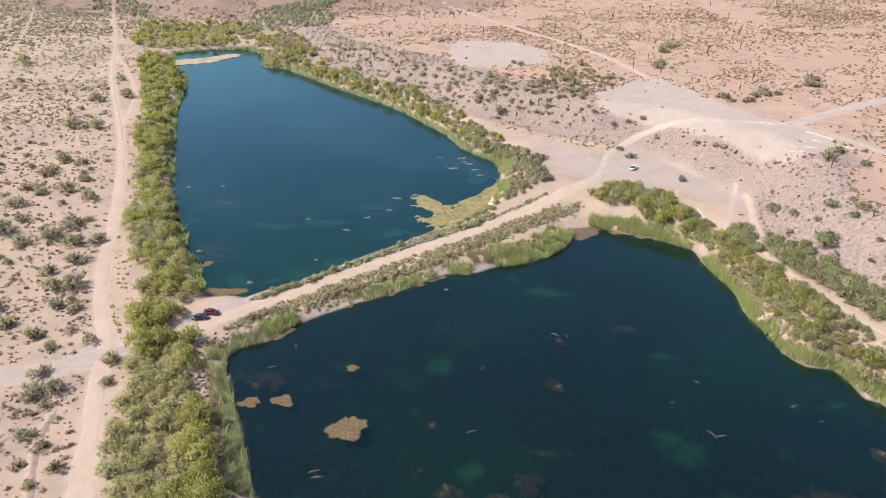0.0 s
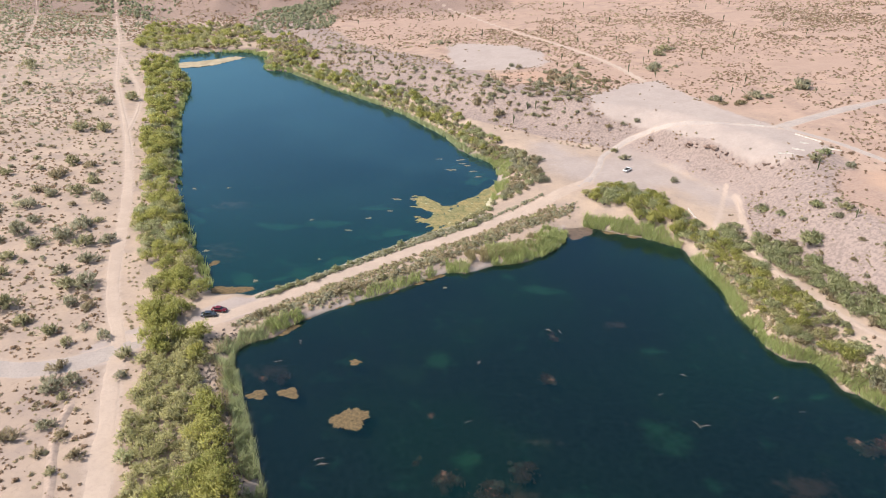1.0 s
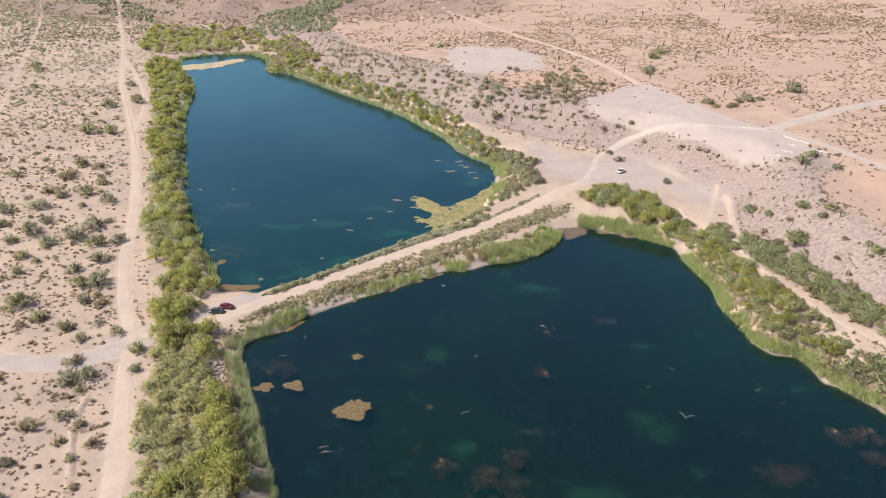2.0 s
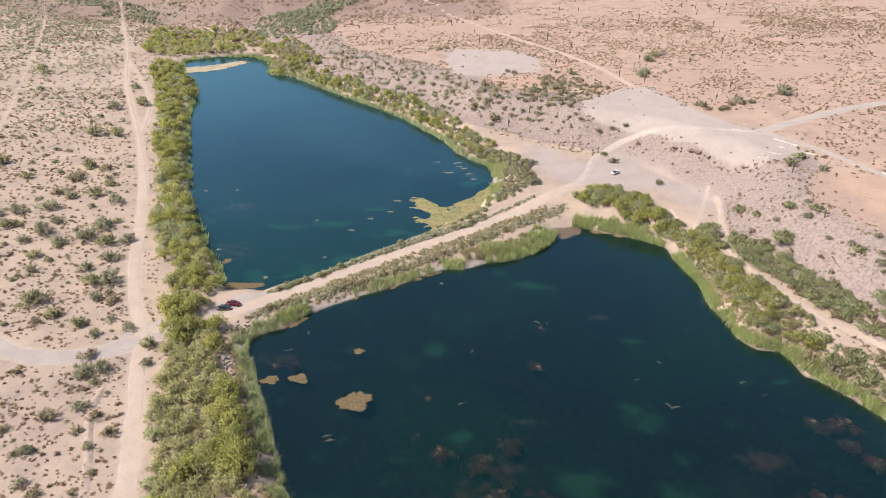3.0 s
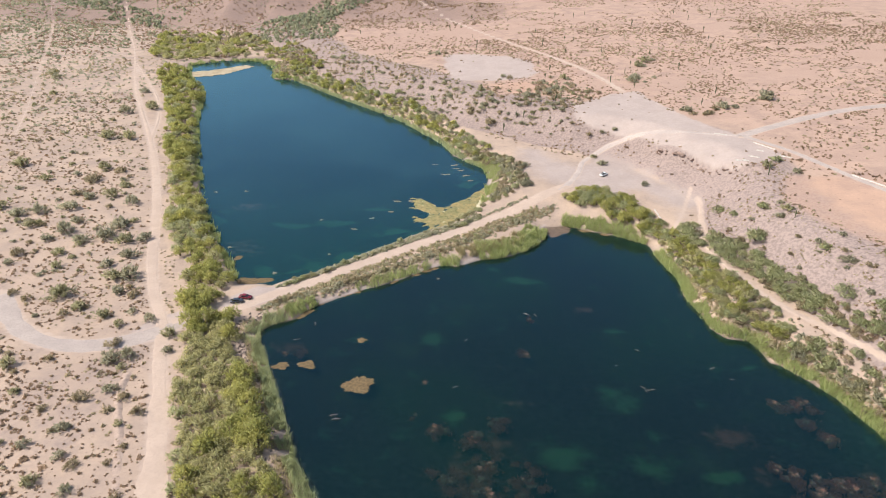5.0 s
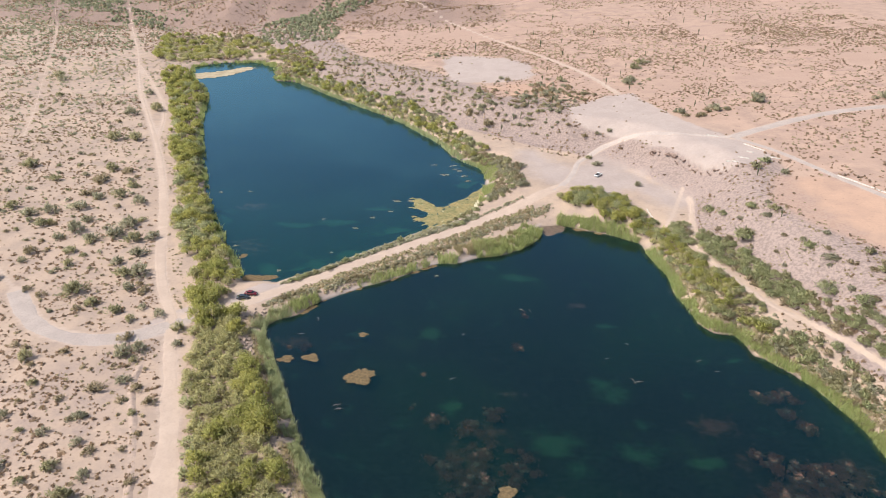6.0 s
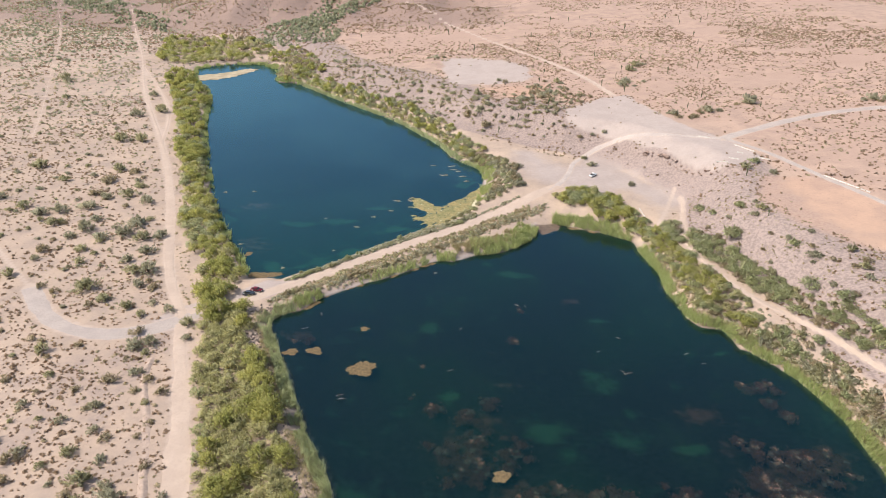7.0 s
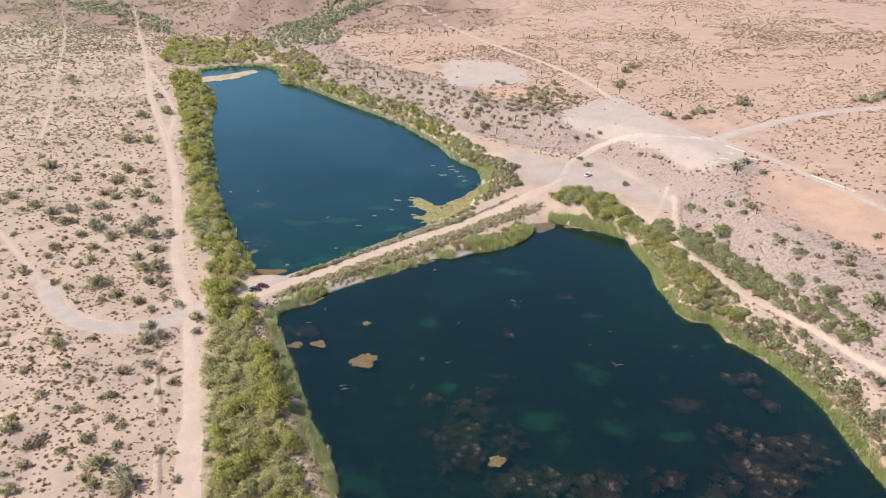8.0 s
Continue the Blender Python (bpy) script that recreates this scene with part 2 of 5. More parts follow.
def water_material(name, deep, murk_sheen, weed, shallow=None):
    """Murky pond water: part of the light goes down to weed and bed, part comes back from the silt that hangs in it;
    the lake's paler tone paints in sky sheen.
    """
    m = Nodes(name)
    broad, cloud = m.noise(0.016, 3, 0.5), m.noise(0.05, 4, 0.6)
    body = m.mix(m.band(broad, 0.4, 0.62), deep, murk_sheen)
    body = m.mix(m.band(cloud, 0.56, 0.74, 0.0, 0.5), body, weed)
    if shallow:
        apart = m.tree.nodes.new("ShaderNodeSeparateXYZ")
        m.link(m.place, apart.inputs[0])
        body = m.mix(m.band(m.math("ADD", apart.outputs[1], m.math("MULTIPLY", cloud, 90.0)), 225, 345, 1.0, 0.0), body, shallow)
    column = m.tree.nodes.new("ShaderNodeBsdfDiffuse")
    m.link(body, column.inputs["Color"])
    clear = m.tree.nodes.new("ShaderNodeBsdfTransparent")
    clear.inputs["Color"].default_value = (0.70, 0.93, 0.87, 1)
    under = m.tree.nodes.new("ShaderNodeMixShader")
    under.inputs[0].default_value = 0.52
    m.link(clear.outputs[0], under.inputs[1])
    m.link(column.outputs[0], under.inputs[2])
    stretch = m.tree.nodes.new("ShaderNodeMapping")
    stretch.inputs["Scale"].default_value = (1.0, 1.9, 1.0)
    m.link(m.place, stretch.inputs["Vector"])
    ripple = m.math("ADD", m.noise(1.7, 3, 0.6, stretch.outputs[0]), m.math("MULTIPLY", m.noise(0.35, 2, 0.5, stretch.outputs[0]), 1.2))
    normal = m.bump(ripple, 0.05, 0.12)
    gloss = m.tree.nodes.new("ShaderNodeBsdfGlossy")
    gloss.inputs["Roughness"].default_value = 0.12
    gloss.inputs["Color"].default_value = (0.56, 0.88, 0.98, 1)
    m.link(normal, gloss.inputs["Normal"])
    fresnel = m.tree.nodes.new("ShaderNodeFresnel")
    fresnel.inputs["IOR"].default_value = 1.38
    m.link(normal, fresnel.inputs["Normal"])
    top = m.tree.nodes.new("ShaderNodeMixShader")
    m.link(fresnel.outputs[0], top.inputs[0])
    m.link(under.outputs[0], top.inputs[1])
    m.link(gloss.outputs[0], top.inputs[2])
    return m.done(top.outputs[0])


BERM = plain_material("graded_earth", (0.39, 0.29, 0.225), (0.29, 0.215, 0.17), 0.9, 0.95, bump=0.6, depth=0.15)
SOIL, TRACK, GRAVEL = ground_material(), track_material(), gravel_material()
WORN = gravel_material("worn_gravel", 1.12)
WATER_NEAR = water_material("pond_water", (0.0004, 0.0076, 0.0104), (0.0006, 0.0135, 0.0105), (0.010, 0.036, 0.024))
# the lake's paler second tone paints uneven sky reflection into the body colour
WATER_FAR = water_material("lake_water", (0.0018, 0.021, 0.034), (0.010, 0.041, 0.054), (0.014, 0.050, 0.046), (0.002, 0.032, 0.031))
LEAF_GOLD = leaf_material("willow_leaves", (0.35, 0.365, 0.10), (0.54, 0.505, 0.145), (0.60, 0.55, 0.23))
LEAF_OLIVE = leaf_material("olive_leaves", (0.47, 0.45, 0.20), (0.61, 0.565, 0.255), (0.67, 0.615, 0.35))
LEAF_GREEN = leaf_material("green_leaves", (0.37, 0.395, 0.195), (0.51, 0.51, 0.25), (0.58, 0.56, 0.34))
LEAF_SHRUB = leaf_material("creosote_leaves", (0.335, 0.32, 0.175), (0.46, 0.425, 0.225), (0.54, 0.49, 0.30))
LEAF_SAGE = leaf_material("sage_leaves", (0.36, 0.34, 0.22), (0.47, 0.44, 0.285), (0.54, 0.50, 0.355))
LEAF_DRY = leaf_material("dry_leaves", (0.37, 0.30, 0.18), (0.48, 0.395, 0.24), (0.56, 0.475, 0.315))
WASH_LEAF = leaf_material("wash_leaves", (0.25, 0.265, 0.155), (0.33, 0.335, 0.20), (0.40, 0.385, 0.26), 0.1)
SCRUB = leaf_material("scrub_leaves", (0.31, 0.205, 0.135), (0.35, 0.245, 0.16), (0.41, 0.32, 0.21), 0.25)
REED = leaf_material("reed_blades", (0.29, 0.33, 0.115), (0.34, 0.38, 0.135), (0.58, 0.55, 0.27), 0.0)
REED_PALE = leaf_material("pale_reed_blades", (0.31, 0.345, 0.155), (0.37, 0.40, 0.19), (0.58, 0.54, 0.35), 0.0)
REED_DRY = leaf_material("dry_reed_blades", (0.34, 0.28, 0.14), (0.36, 0.30, 0.15), (0.44, 0.39, 0.23), 0.0)
BARK = plain_material("grey_bark", (0.10, 0.075, 0.055), (0.17, 0.135, 0.105), 6, 0.9)
DEADWOOD = plain_material("bleached_deadwood", (0.15, 0.12, 0.10), (0.27, 0.22, 0.185), 5, 0.9)
ALGAE = plain_material("dried_algae", (0.17, 0.115, 0.055), (0.09, 0.062, 0.03), 1.1, 0.9, bump=0.8, depth=0.1)
MARSH = marsh_material()
SALT = plain_material("salt_crust", (0.50, 0.45, 0.32), (0.34, 0.28, 0.15), 0.8, 0.9)
PALE_WEED = plain_material("bleached_weed", (0.22, 0.19, 0.13), (0.10, 0.085, 0.055), 1.2, 0.9)
SAND = plain_material("wet_sand", (0.40, 0.325, 0.215), (0.27, 0.215, 0.13), 0.16, 0.9)
MUD = plain_material("wet_mud", (0.095, 0.065, 0.045), (0.15, 0.105, 0.075), 0.5, 0.6)
WEED_RED = plain_material("dead_waterweed", (0.19, 0.085, 0.058), (0.32, 0.178, 0.125), 1.0, 0.8)
WEED_BROWN = plain_material("brown_waterweed", (0.30, 0.10, 0.066), (0.15, 0.06, 0.042), 0.6, 0.9)
ROCK = plain_material("red_brown_rock", (0.31, 0.215, 0.17), (0.17, 0.12, 0.098), 1.1, 0.9, bump=0.9, depth=0.3)
CONCRETE = plain_material("weathered_concrete", (0.52, 0.475, 0.42), (0.42, 0.37, 0.32), 1.4, 0.85)
CACTUS = plain_material("cactus_skin", (0.075, 0.09, 0.045), (0.12, 0.12, 0.06), 3, 0.7)
PAINT_RED = plain_material("red_car_paint", (0.11, 0.004, 0.010), (0.14, 0.005, 0.012), 1, 0.25, bump=0.02, specular=0.6)
PAINT_DARK = plain_material("slate_car_paint", (0.030, 0.036, 0.045), (0.042, 0.048, 0.058), 1, 0.25, bump=0.02, specular=0.6)
PAINT_WHITE = plain_material("white_car_paint", (0.74, 0.74, 0.72), (0.80, 0.80, 0.78), 1, 0.3, bump=0.02, specular=0.5)
GLASS_DARK = plain_material("tinted_window", (0.012, 0.014, 0.016), (0.02, 0.022, 0.025), 1, 0.06, bump=0.0, specular=0.8)
RUBBER = plain_material("tyre_rubber", (0.018, 0.018, 0.018), (0.03, 0.028, 0.026), 8, 0.85)
STEEL = plain_material("wheel_alloy", (0.50, 0.50, 0.51), (0.40, 0.40, 0.41), 4, 0.35, 0.9, bump=0.05)
LAMP_CLEAR = plain_material("lamp_lens", (0.62, 0.62, 0.60), (0.70, 0.70, 0.68), 6, 0.15, bump=0.05)
LAMP_RED = plain_material("tail_lens", (0.30, 0.01, 0.01), (0.38, 0.02, 0.015), 6, 0.2, bump=0.05)

# ---------------------------------------------------------------- helpers for meshes
def quick(name, verts, corners, material, parent=None):
    """One mesh object from arrays of points and of faces with one number of corners, under a thing where a parent is given."""
    verts, corners = np.asarray(verts, np.float32), np.asarray(corners, np.int32)
    me = bpy.data.meshes.new(name)
    me.vertices.add(len(verts))
    me.vertices.foreach_set("co", verts.ravel())
    me.loops.add(corners.size)
    me.loops.foreach_set("vertex_index", corners.ravel())
    me.polygons.add(len(corners))
    me.polygons.foreach_set("loop_start", np.arange(0, corners.size, corners.shape[1], dtype=np.int32))
    me.update(calc_edges=True)
    me.materials.append(material)
    ob = new(name, me)
    ob.parent = parent
    return ob


def part(name, bm, material, parent, label=""):
    me = bpy.data.meshes.new(name)
    bm.to_mesh(me)
    bm.free()
    me.materials.append(material)
    ob = new(name, me)
    ob.parent = parent
    return tagged(ob, label)


def shade_smooth(ob):
    ob.data.polygons.foreach_set("use_smooth", np.ones(len(ob.data.polygons), bool))
    return ob


# ---------------------------------------------------------------- plan: tracks and surfaces
LEFT_ROAD = [(10, -200), (-20, -90), (-34, -20), (-45, 25), (-57, 59), (-62, 74), (-67.6, 92), (-74.3, 109.7), (-81, 126), (-85.5, 140), (-90, 149),
             (-97.8, 162), (-108.7, 187), (-119.6, 218), (-130.5, 245), (-144, 277), (-167, 326), (-188.7, 368), (-231.6, 452),
             (-287, 580), (-333, 672), (-420, 860)]
LOOP_ROAD = [(-167, 326), (-179.7, 369), (-195, 407), (-219.7, 453), (-241, 489), (-264.5, 531)]
FAR_TRACK = [(-246, 330), (-255, 350), (-278, 399), (-331, 504), (-424, 695), (-493, 817), (-560, 950)]
CROSS_ROAD = [(-147, 158), (-143, 152.9), (-134.9, 143.2), (-126.4, 135.5), (-113.6, 129.8), (-101.9, 129.4), (-91.8, 133.2), (-86.2, 138.4), (-79.4, 144.5)]
FAINT_TRACK = [(-240, 250), (-195, 205), (-158, 168), (-147, 158)]
CAUSEWAY = [(-84, 143.5), (-69, 150.5), (-63, 157.5), (-55, 163.5), (-40, 177), (-18.4, 196.7), (5.4, 215.3), (20.2, 231), (37.9, 243), (56, 258)]
RAMP = [(50, 252), (57, 261), (63.5, 277), (67, 292), (79, 305), (91, 303.5), (102, 297.5), (119, 288), (139, 281.5)]
EAST_ROAD = [(139, 281.5), (157, 292), (171, 299.7), (197, 311), (217, 317), (245, 320), (330, 322)]
SOUTH_ROAD = [(141, 280), (152.8, 261), (160, 240), (165, 226), (173, 206), (179, 190), (190, 150)]
BANK_TRACK = [(109.5, 243), (108.3, 235), (104.5, 221.4), (100.2, 205.8), (98.5, 194), (100.8, 183), (102.5, 171.4), (106.3, 160.8), (111, 151.2), (116, 144.5), (121.5, 134.5), (132.5, 108), (150, 72)]
SHELF_TRACK = [(110, 254), (105.6, 243.7), (99.6, 229.5), (94.9, 219.9), (91.5, 214)]
HILL_TRACK = [(101, 366), (94, 404), (70.3, 468), (38.7, 531), (-1, 620), (-40, 730), (-75, 815)]
PAD = [(67.8, 335.5), (71.5, 343.8), (82.5, 353.6), (93.5, 361.6), (108.6, 364.6), (110.5, 352.8), (115.6, 336.7), (123.2, 312.3), (130.5, 292.4), (139.5, 280.9), (145.8, 262.1), (145.5, 252.7),
       (135.8, 246.4), (127, 246.3), (123.9, 249.7), (121.2, 255.5), (113.8, 270.2), (107.3, 283), (97.6, 297.2), (88.9, 306.4), (84.4, 312.5), (74.1, 320.4), (68.9, 325.7)]
UPPER_PAD = [(-5.9, 479.2), (-1.9, 489), (19, 484.2), (39.2, 474.2), (53.5, 453.1), (56.5, 424.2), (51.8, 413.4), (35.2, 408.1), (17.3, 409.8), (3.5, 412.8), (-5.1, 442.1)]
SHELF = [(31, 318), (51, 309), (63, 290), (79, 303), (94, 290), (101, 274), (110, 256), (113, 240), (106, 228), (96, 219), (87, 245), (57, 253), (41, 266)]
PARKING = [(-72, 154), (-68, 163), (-62, 167), (-54, 167), (-52, 163), (-58, 158), (-64, 153)]
JUNCTION = [(-94, 139), (-87, 147.5), (-83, 150.5), (-78, 149), (-77, 143), (-84, 134), (-92, 131.5)]
SCARP = [(96, 294), (114, 284), (127, 252), (124, 236), (112, 238), (102, 262)]
RED_PATCH = [(141, 230), (159, 226), (177, 194), (185, 170), (161, 162), (150, 168), (138, 188), (131, 209)]
RED_SLOPE = [(18, 398), (66, 398), (56, 378), (30, 372)]
ROADS = [("left_road", LEFT_ROAD, 4.0, TRACK), ("loop_road", LOOP_ROAD, 3.0, TRACK), ("far_track", FAR_TRACK, 1.3, TRACK),
         ("cross_road", CROSS_ROAD, 6.6, GRAVEL), ("faint_track", FAINT_TRACK, 1.6, TRACK), ("causeway_road", CAUSEWAY, 4.8, TRACK), ("ramp_road", RAMP, 2.8, WORN), ("east_road", EAST_ROAD, 5.5, GRAVEL),
         ("south_road", SOUTH_ROAD, 3.0, GRAVEL), ("bank_track", BANK_TRACK, 2.2, TRACK), ("hill_track", HILL_TRACK, 3.4, TRACK), ("shelf_track", SHELF_TRACK, 1.2, TRACK)]


def resample(line, step):
    """Even points along a line, with its corners rounded off."""
    p = np.array(line, float)
    for _ in range(3):
        q, r = p[:-1] * 0.75 + p[1:] * 0.25, p[:-1] * 0.25 + p[1:] * 0.75
        p = np.vstack([p[:1], np.stack([q, r], 1).reshape(-1, 2), p[-1:]])
    run = np.concatenate([[0], np.cumsum(np.hypot(*np.diff(p, axis=0).T))])
    at = np.arange(0, run[-1], step)
    return np.stack([np.interp(at, run, p[:, 0]), np.interp(at, run, p[:, 1])], 1)


ROAD_LINES = [(name, resample(line, 1.5), width, mat) for name, line, width, mat in ROADS]
ROAD_CHORDS = [([tuple(p) for p in resample(line, 6.0)], width) for name, line, width, mat in ROADS]


def road_distance(x, y):
    """Metres from the nearest road's edge: minus on it."""
    best = np.full(np.shape(x), 1e9)
    for line, width in ROAD_CHORDS:
        best = np.minimum(best, line_distance(x, y, line)[0] - width / 2)
    return best


def graded(low, high, step, out_low, out_high, growth=1.09):
    mid = np.arange(low, high, step)
    up, down, s = [high], [low], step
    while up[-1] < out_high:
        s *= growth
        up.append(up[-1] + s)
    s = step
    while down[-1] > out_low:
        s *= growth
        down.append(down[-1] - s)
    return np.array(sorted(set(down[1:]) | set(mid) | set(up)))


# weed on the pond beds: x, y, half length, half width
GREEN_BEDS = [(55.4, 151.3, 5, 2), (51, 118, 6, 7), (56.2, 102.7, 4, 2.5), (32, 95, 6, 7), (36.5, 87.7, 5, 4), (56, 91.7, 6, 3.5), (5.5, 109.2, 4, 2.5), (92, 132.5, 4, 1.5), (70, 90, 6, 2),
              (-18.9, 66.7, 9, 7), (-2.9, 145.4, 3, 6), (28.6, 183.6, 8, 3), (18.5, 190, 4, 2), (-25, 142.6, 5, 2), (-46.7, 230.8, 9, 3), (-63.6, 226.7, 9, 3.5), (-11.7, 217, 6, 4), (-29, 246, 10, 2.5),
              (-37, 196, 10, 6), (-50, 187, 9, 6), (-22.6, 222.4, 9, 5), (-66, 184, 8, 6), (10, 280, 6, 12), (-100, 228, 5, 10)]
RUST_BEDS = [(9, 84, 9, 11), (90, 80, 12, 9), (42, 68, 9, 5), (24, 72, 9, 6), (14.6, 98, 7, 5), (27, 68, 8, 5), (80, 91, 4, 3), (48.4, 164.3, 4, 2), (76, 103, 7, 5), (21.4, 115, 6, 1.6), (92, 78, 11, 11), (106, 86, 5, 7), (43, 69, 8, 5),
             (-79.5, 203, 7, 9), (-46, 137, 6, 4), (-90, 246, 8, 5), (84, 66, 12, 6)]


def beds(x, y, spots):
    """How thick weed lies on the bed: one in the middle of a spot, thinning out round it."""
    best = np.zeros(np.shape(x))
    for cx, cy, a, b in spots:
        best = np.maximum(best, np.exp(-((x - cx) / a) ** 2 - ((y - cy) / b) ** 2))
    return best


def build_ground():
    xs, ys = graded(-235, 215, 1.75, -4500, 4500), graded(50, 420, 1.75, -2500, 4800, 1.06)
    gx, gy = np.meshgrid(xs, ys)
    x, y = gx.ravel(), gy.ravel()
    z = ground_z(x, y)
    d = shore(x, y)
    road = road_distance(x, y)
    z = z - 0.10 * (1 - smooth(-1.3, 0.1, road)) * (d > 1)
    w, h = len(xs), len(ys)
    i = (np.arange(h - 1)[:, None] * w + np.arange(w - 1)[None]).ravel()
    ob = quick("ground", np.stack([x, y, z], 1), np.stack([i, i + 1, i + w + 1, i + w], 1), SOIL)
    shade_smooth(ob)
    tagged(ob, "pale pinkish desert soil and gravel round the ponds", "ground", kind="structure")
    foot = line_distance(x, y, FOOT)[1]
    masks = {
        "track": np.maximum(0.7 * (1 - smooth(-0.3, 1.9, road)), 0.55 * smooth(165, 110, y) * (1 - smooth(2.5, 6.0, line_distance(x, y, LEFT_ROAD)[0] + 3 * (fbm(x, y, 8, 19) - 0.5)))),
        "gravel": np.maximum.reduce([1 - smooth(-4, 4, area_distance(x, y, a) + 9 * (fbm(x, y, 12, 13) - 0.5)) for a in (UPPER_PAD,)] + [1 - smooth(-1.0, 1.6, area_distance(x, y, a) + 2.5 * (fbm(x, y, 4, 13) - 0.5)) for a in (PARKING, JUNCTION)] + [1 - smooth(-2, 2.5, area_distance(x, y, PAD) + 4 * (fbm(x, y, 9, 13) - 0.5))] + [0.66 * (1 - smooth(-15, 8, area_distance(x, y, SHELF) + 12 * (fbm(x, y, 12, 13) - 0.5)))] + [0.12 * (1 - smooth(-4, 4, area_distance(x, y, SCARP)))] + [0.6 * (1 - smooth(0.6, 2.4, d)) * (d > -1) * (np.abs(x) < 42)]),
        "red": np.maximum.reduce([1 - smooth(-6, 10, area_distance(x, y, RED_PATCH)), 0.8 * (1 - smooth(-4, 8, area_distance(x, y, RED_SLOPE)))]),
        "upland": np.maximum(smooth(10, 60, foot + 20 * (fbm(x, y, 30, 2) - 0.5)), smooth(0.2, 0.5, np.exp(-((x + 235) / 75) ** 2 - ((y - 815) / 55) ** 2))),
        "stony": smooth(-6, 5, foot) * (1 - smooth(30, 52, foot)) * (0.72 + 0.5 * fbm(x, y, 18, 6)) + 0.38 * smooth(330, 620, y - 0.55 * x) * (1 - smooth(-30, 10, foot)) * smooth(0.3, 0.6, fbm(x, y, 70, 9))
        + 0.4 * (1 - smooth(-5, 4, area_distance(x, y, SCARP))) * smooth(0.3, 0.6, fbm(x, y, 9, 18))
        + 0.45 * smooth(0.42, 0.62, fbm(x, y, 34, 17)) * smooth(66, 90, -x) * (1 - smooth(150, 230, y)),
        "dusky": smooth(560, 680, y + 0.25 * x) * smooth(140, -40, x) * (0.75 + 0.5 * fbm(x, y, 60, 22)) + 0.5 * smooth(700, 900, y) * smooth(0.4, 0.6, fbm(x, y, 90, 23)),
        "green_weed": beds(x, y, GREEN_BEDS),
        "rust_weed": beds(x, y, RUST_BEDS),
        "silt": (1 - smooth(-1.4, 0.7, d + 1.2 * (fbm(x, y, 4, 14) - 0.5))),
    }
    for key, value in masks.items():
        ob.data.attributes.new(key, "FLOAT", "POINT").data.foreach_set("value", np.asarray(value, np.float32))


def build_road(name, line, width, material, label):
    """A worn strip that lies on the ground, with uneven edges and two wheel ruts."""
    way = np.gradient(line, axis=0)
    way /= np.hypot(way[:, 0], way[:, 1])[:, None]
    side = np.stack([way[:, 1], -way[:, 0]], 1)
    across = np.linspace(-1, 1, 9)
    n = len(line)
    sway = (fbm(line[:, 0], line[:, 1], 14, 11) - 0.5)[:, None]
    taper = (1 - 0.6 * smooth(230, 420, line[:, 1] - 0.4 * line[:, 0] - 40) * (material is TRACK))[:, None]
    broad = (1 + 0.75 * smooth(128, 70, line[:, 1]) * (name == "left_road"))[:, None]
    edge = width / 2 * taper * broad * (1.08 + 0.5 * sway + 0.55 * (fbm(line[:, 0], line[:, 1], 3.5, 12, 3) - 0.5)[:, None])
    if name == "bank_track":
        edge = edge * smooth(-2, 26, np.arange(n)[:, None] * 1.5)
    p = line[:, None, :] + side[:, None, :] * (across[None, :, None] * edge[:, :, None])
    z = ground_z(p[..., 0], p[..., 1])
    rut = 0.05 * np.exp(-((np.abs(across) - 0.45) / 0.16) ** 2)
    lift = 0.06 - 0.7 * rut - 0.20 * across ** 6
    v = np.concatenate([p, (z + lift[None])[..., None]], 2).reshape(-1, 3)
    i = (np.arange(n - 1)[:, None] * 9 + np.arange(8)[None]).ravel()
    ob = shade_smooth(quick(name, v, np.stack([i, i + 9, i + 10, i + 1], 1), material))
    return tagged(ob, label, "dirt road", kind="structure")


def build_berm(line, label):
    """A low ridge of graded earth beside a road, steeper on one side, worn down in places."""
    line = resample(line, 0.8)
    way = np.gradient(line, axis=0)
    way /= np.hypot(way[:, 0], way[:, 1])[:, None]
    side = np.stack([way[:, 1], -way[:, 0]], 1)
    across = np.array([-1.3, -0.7, -0.25, 0.1, 0.5, 1.0, 1.6])
    rise = np.array([-0.12, 0.35, 0.85, 1.0, 0.7, 0.25, -0.12])
    high = 0.42 * smooth(0.3, 0.6, fbm(line[:, 0], line[:, 1], 7, 27, 3))
    sway = 1.1 * (fbm(line[:, 0], line[:, 1], 9, 28, 3) - 0.5)
    p = line[:, None, :] + side[:, None, :] * (across[None] + sway[:, None])[..., None]
    rough = 0.3 + 1.4 * fbm(p[..., 0], p[..., 1], 1.6, 29, 2)
    z = ground_z(p[..., 0], p[..., 1]) + np.where(rise > 0, rise[None] * high[:, None] * rough, rise[None])
    n = len(line)
    i = (np.arange(n - 1)[:, None] * 7 + np.arange(6)[None]).ravel()
    ob = shade_smooth(quick("berm", np.concatenate([p, z[..., None]], 2).reshape(-1, 3), np.stack([i, i + 7, i + 8, i + 1], 1), BERM))
    return tagged(ob, label, "earth bank", kind="structure")


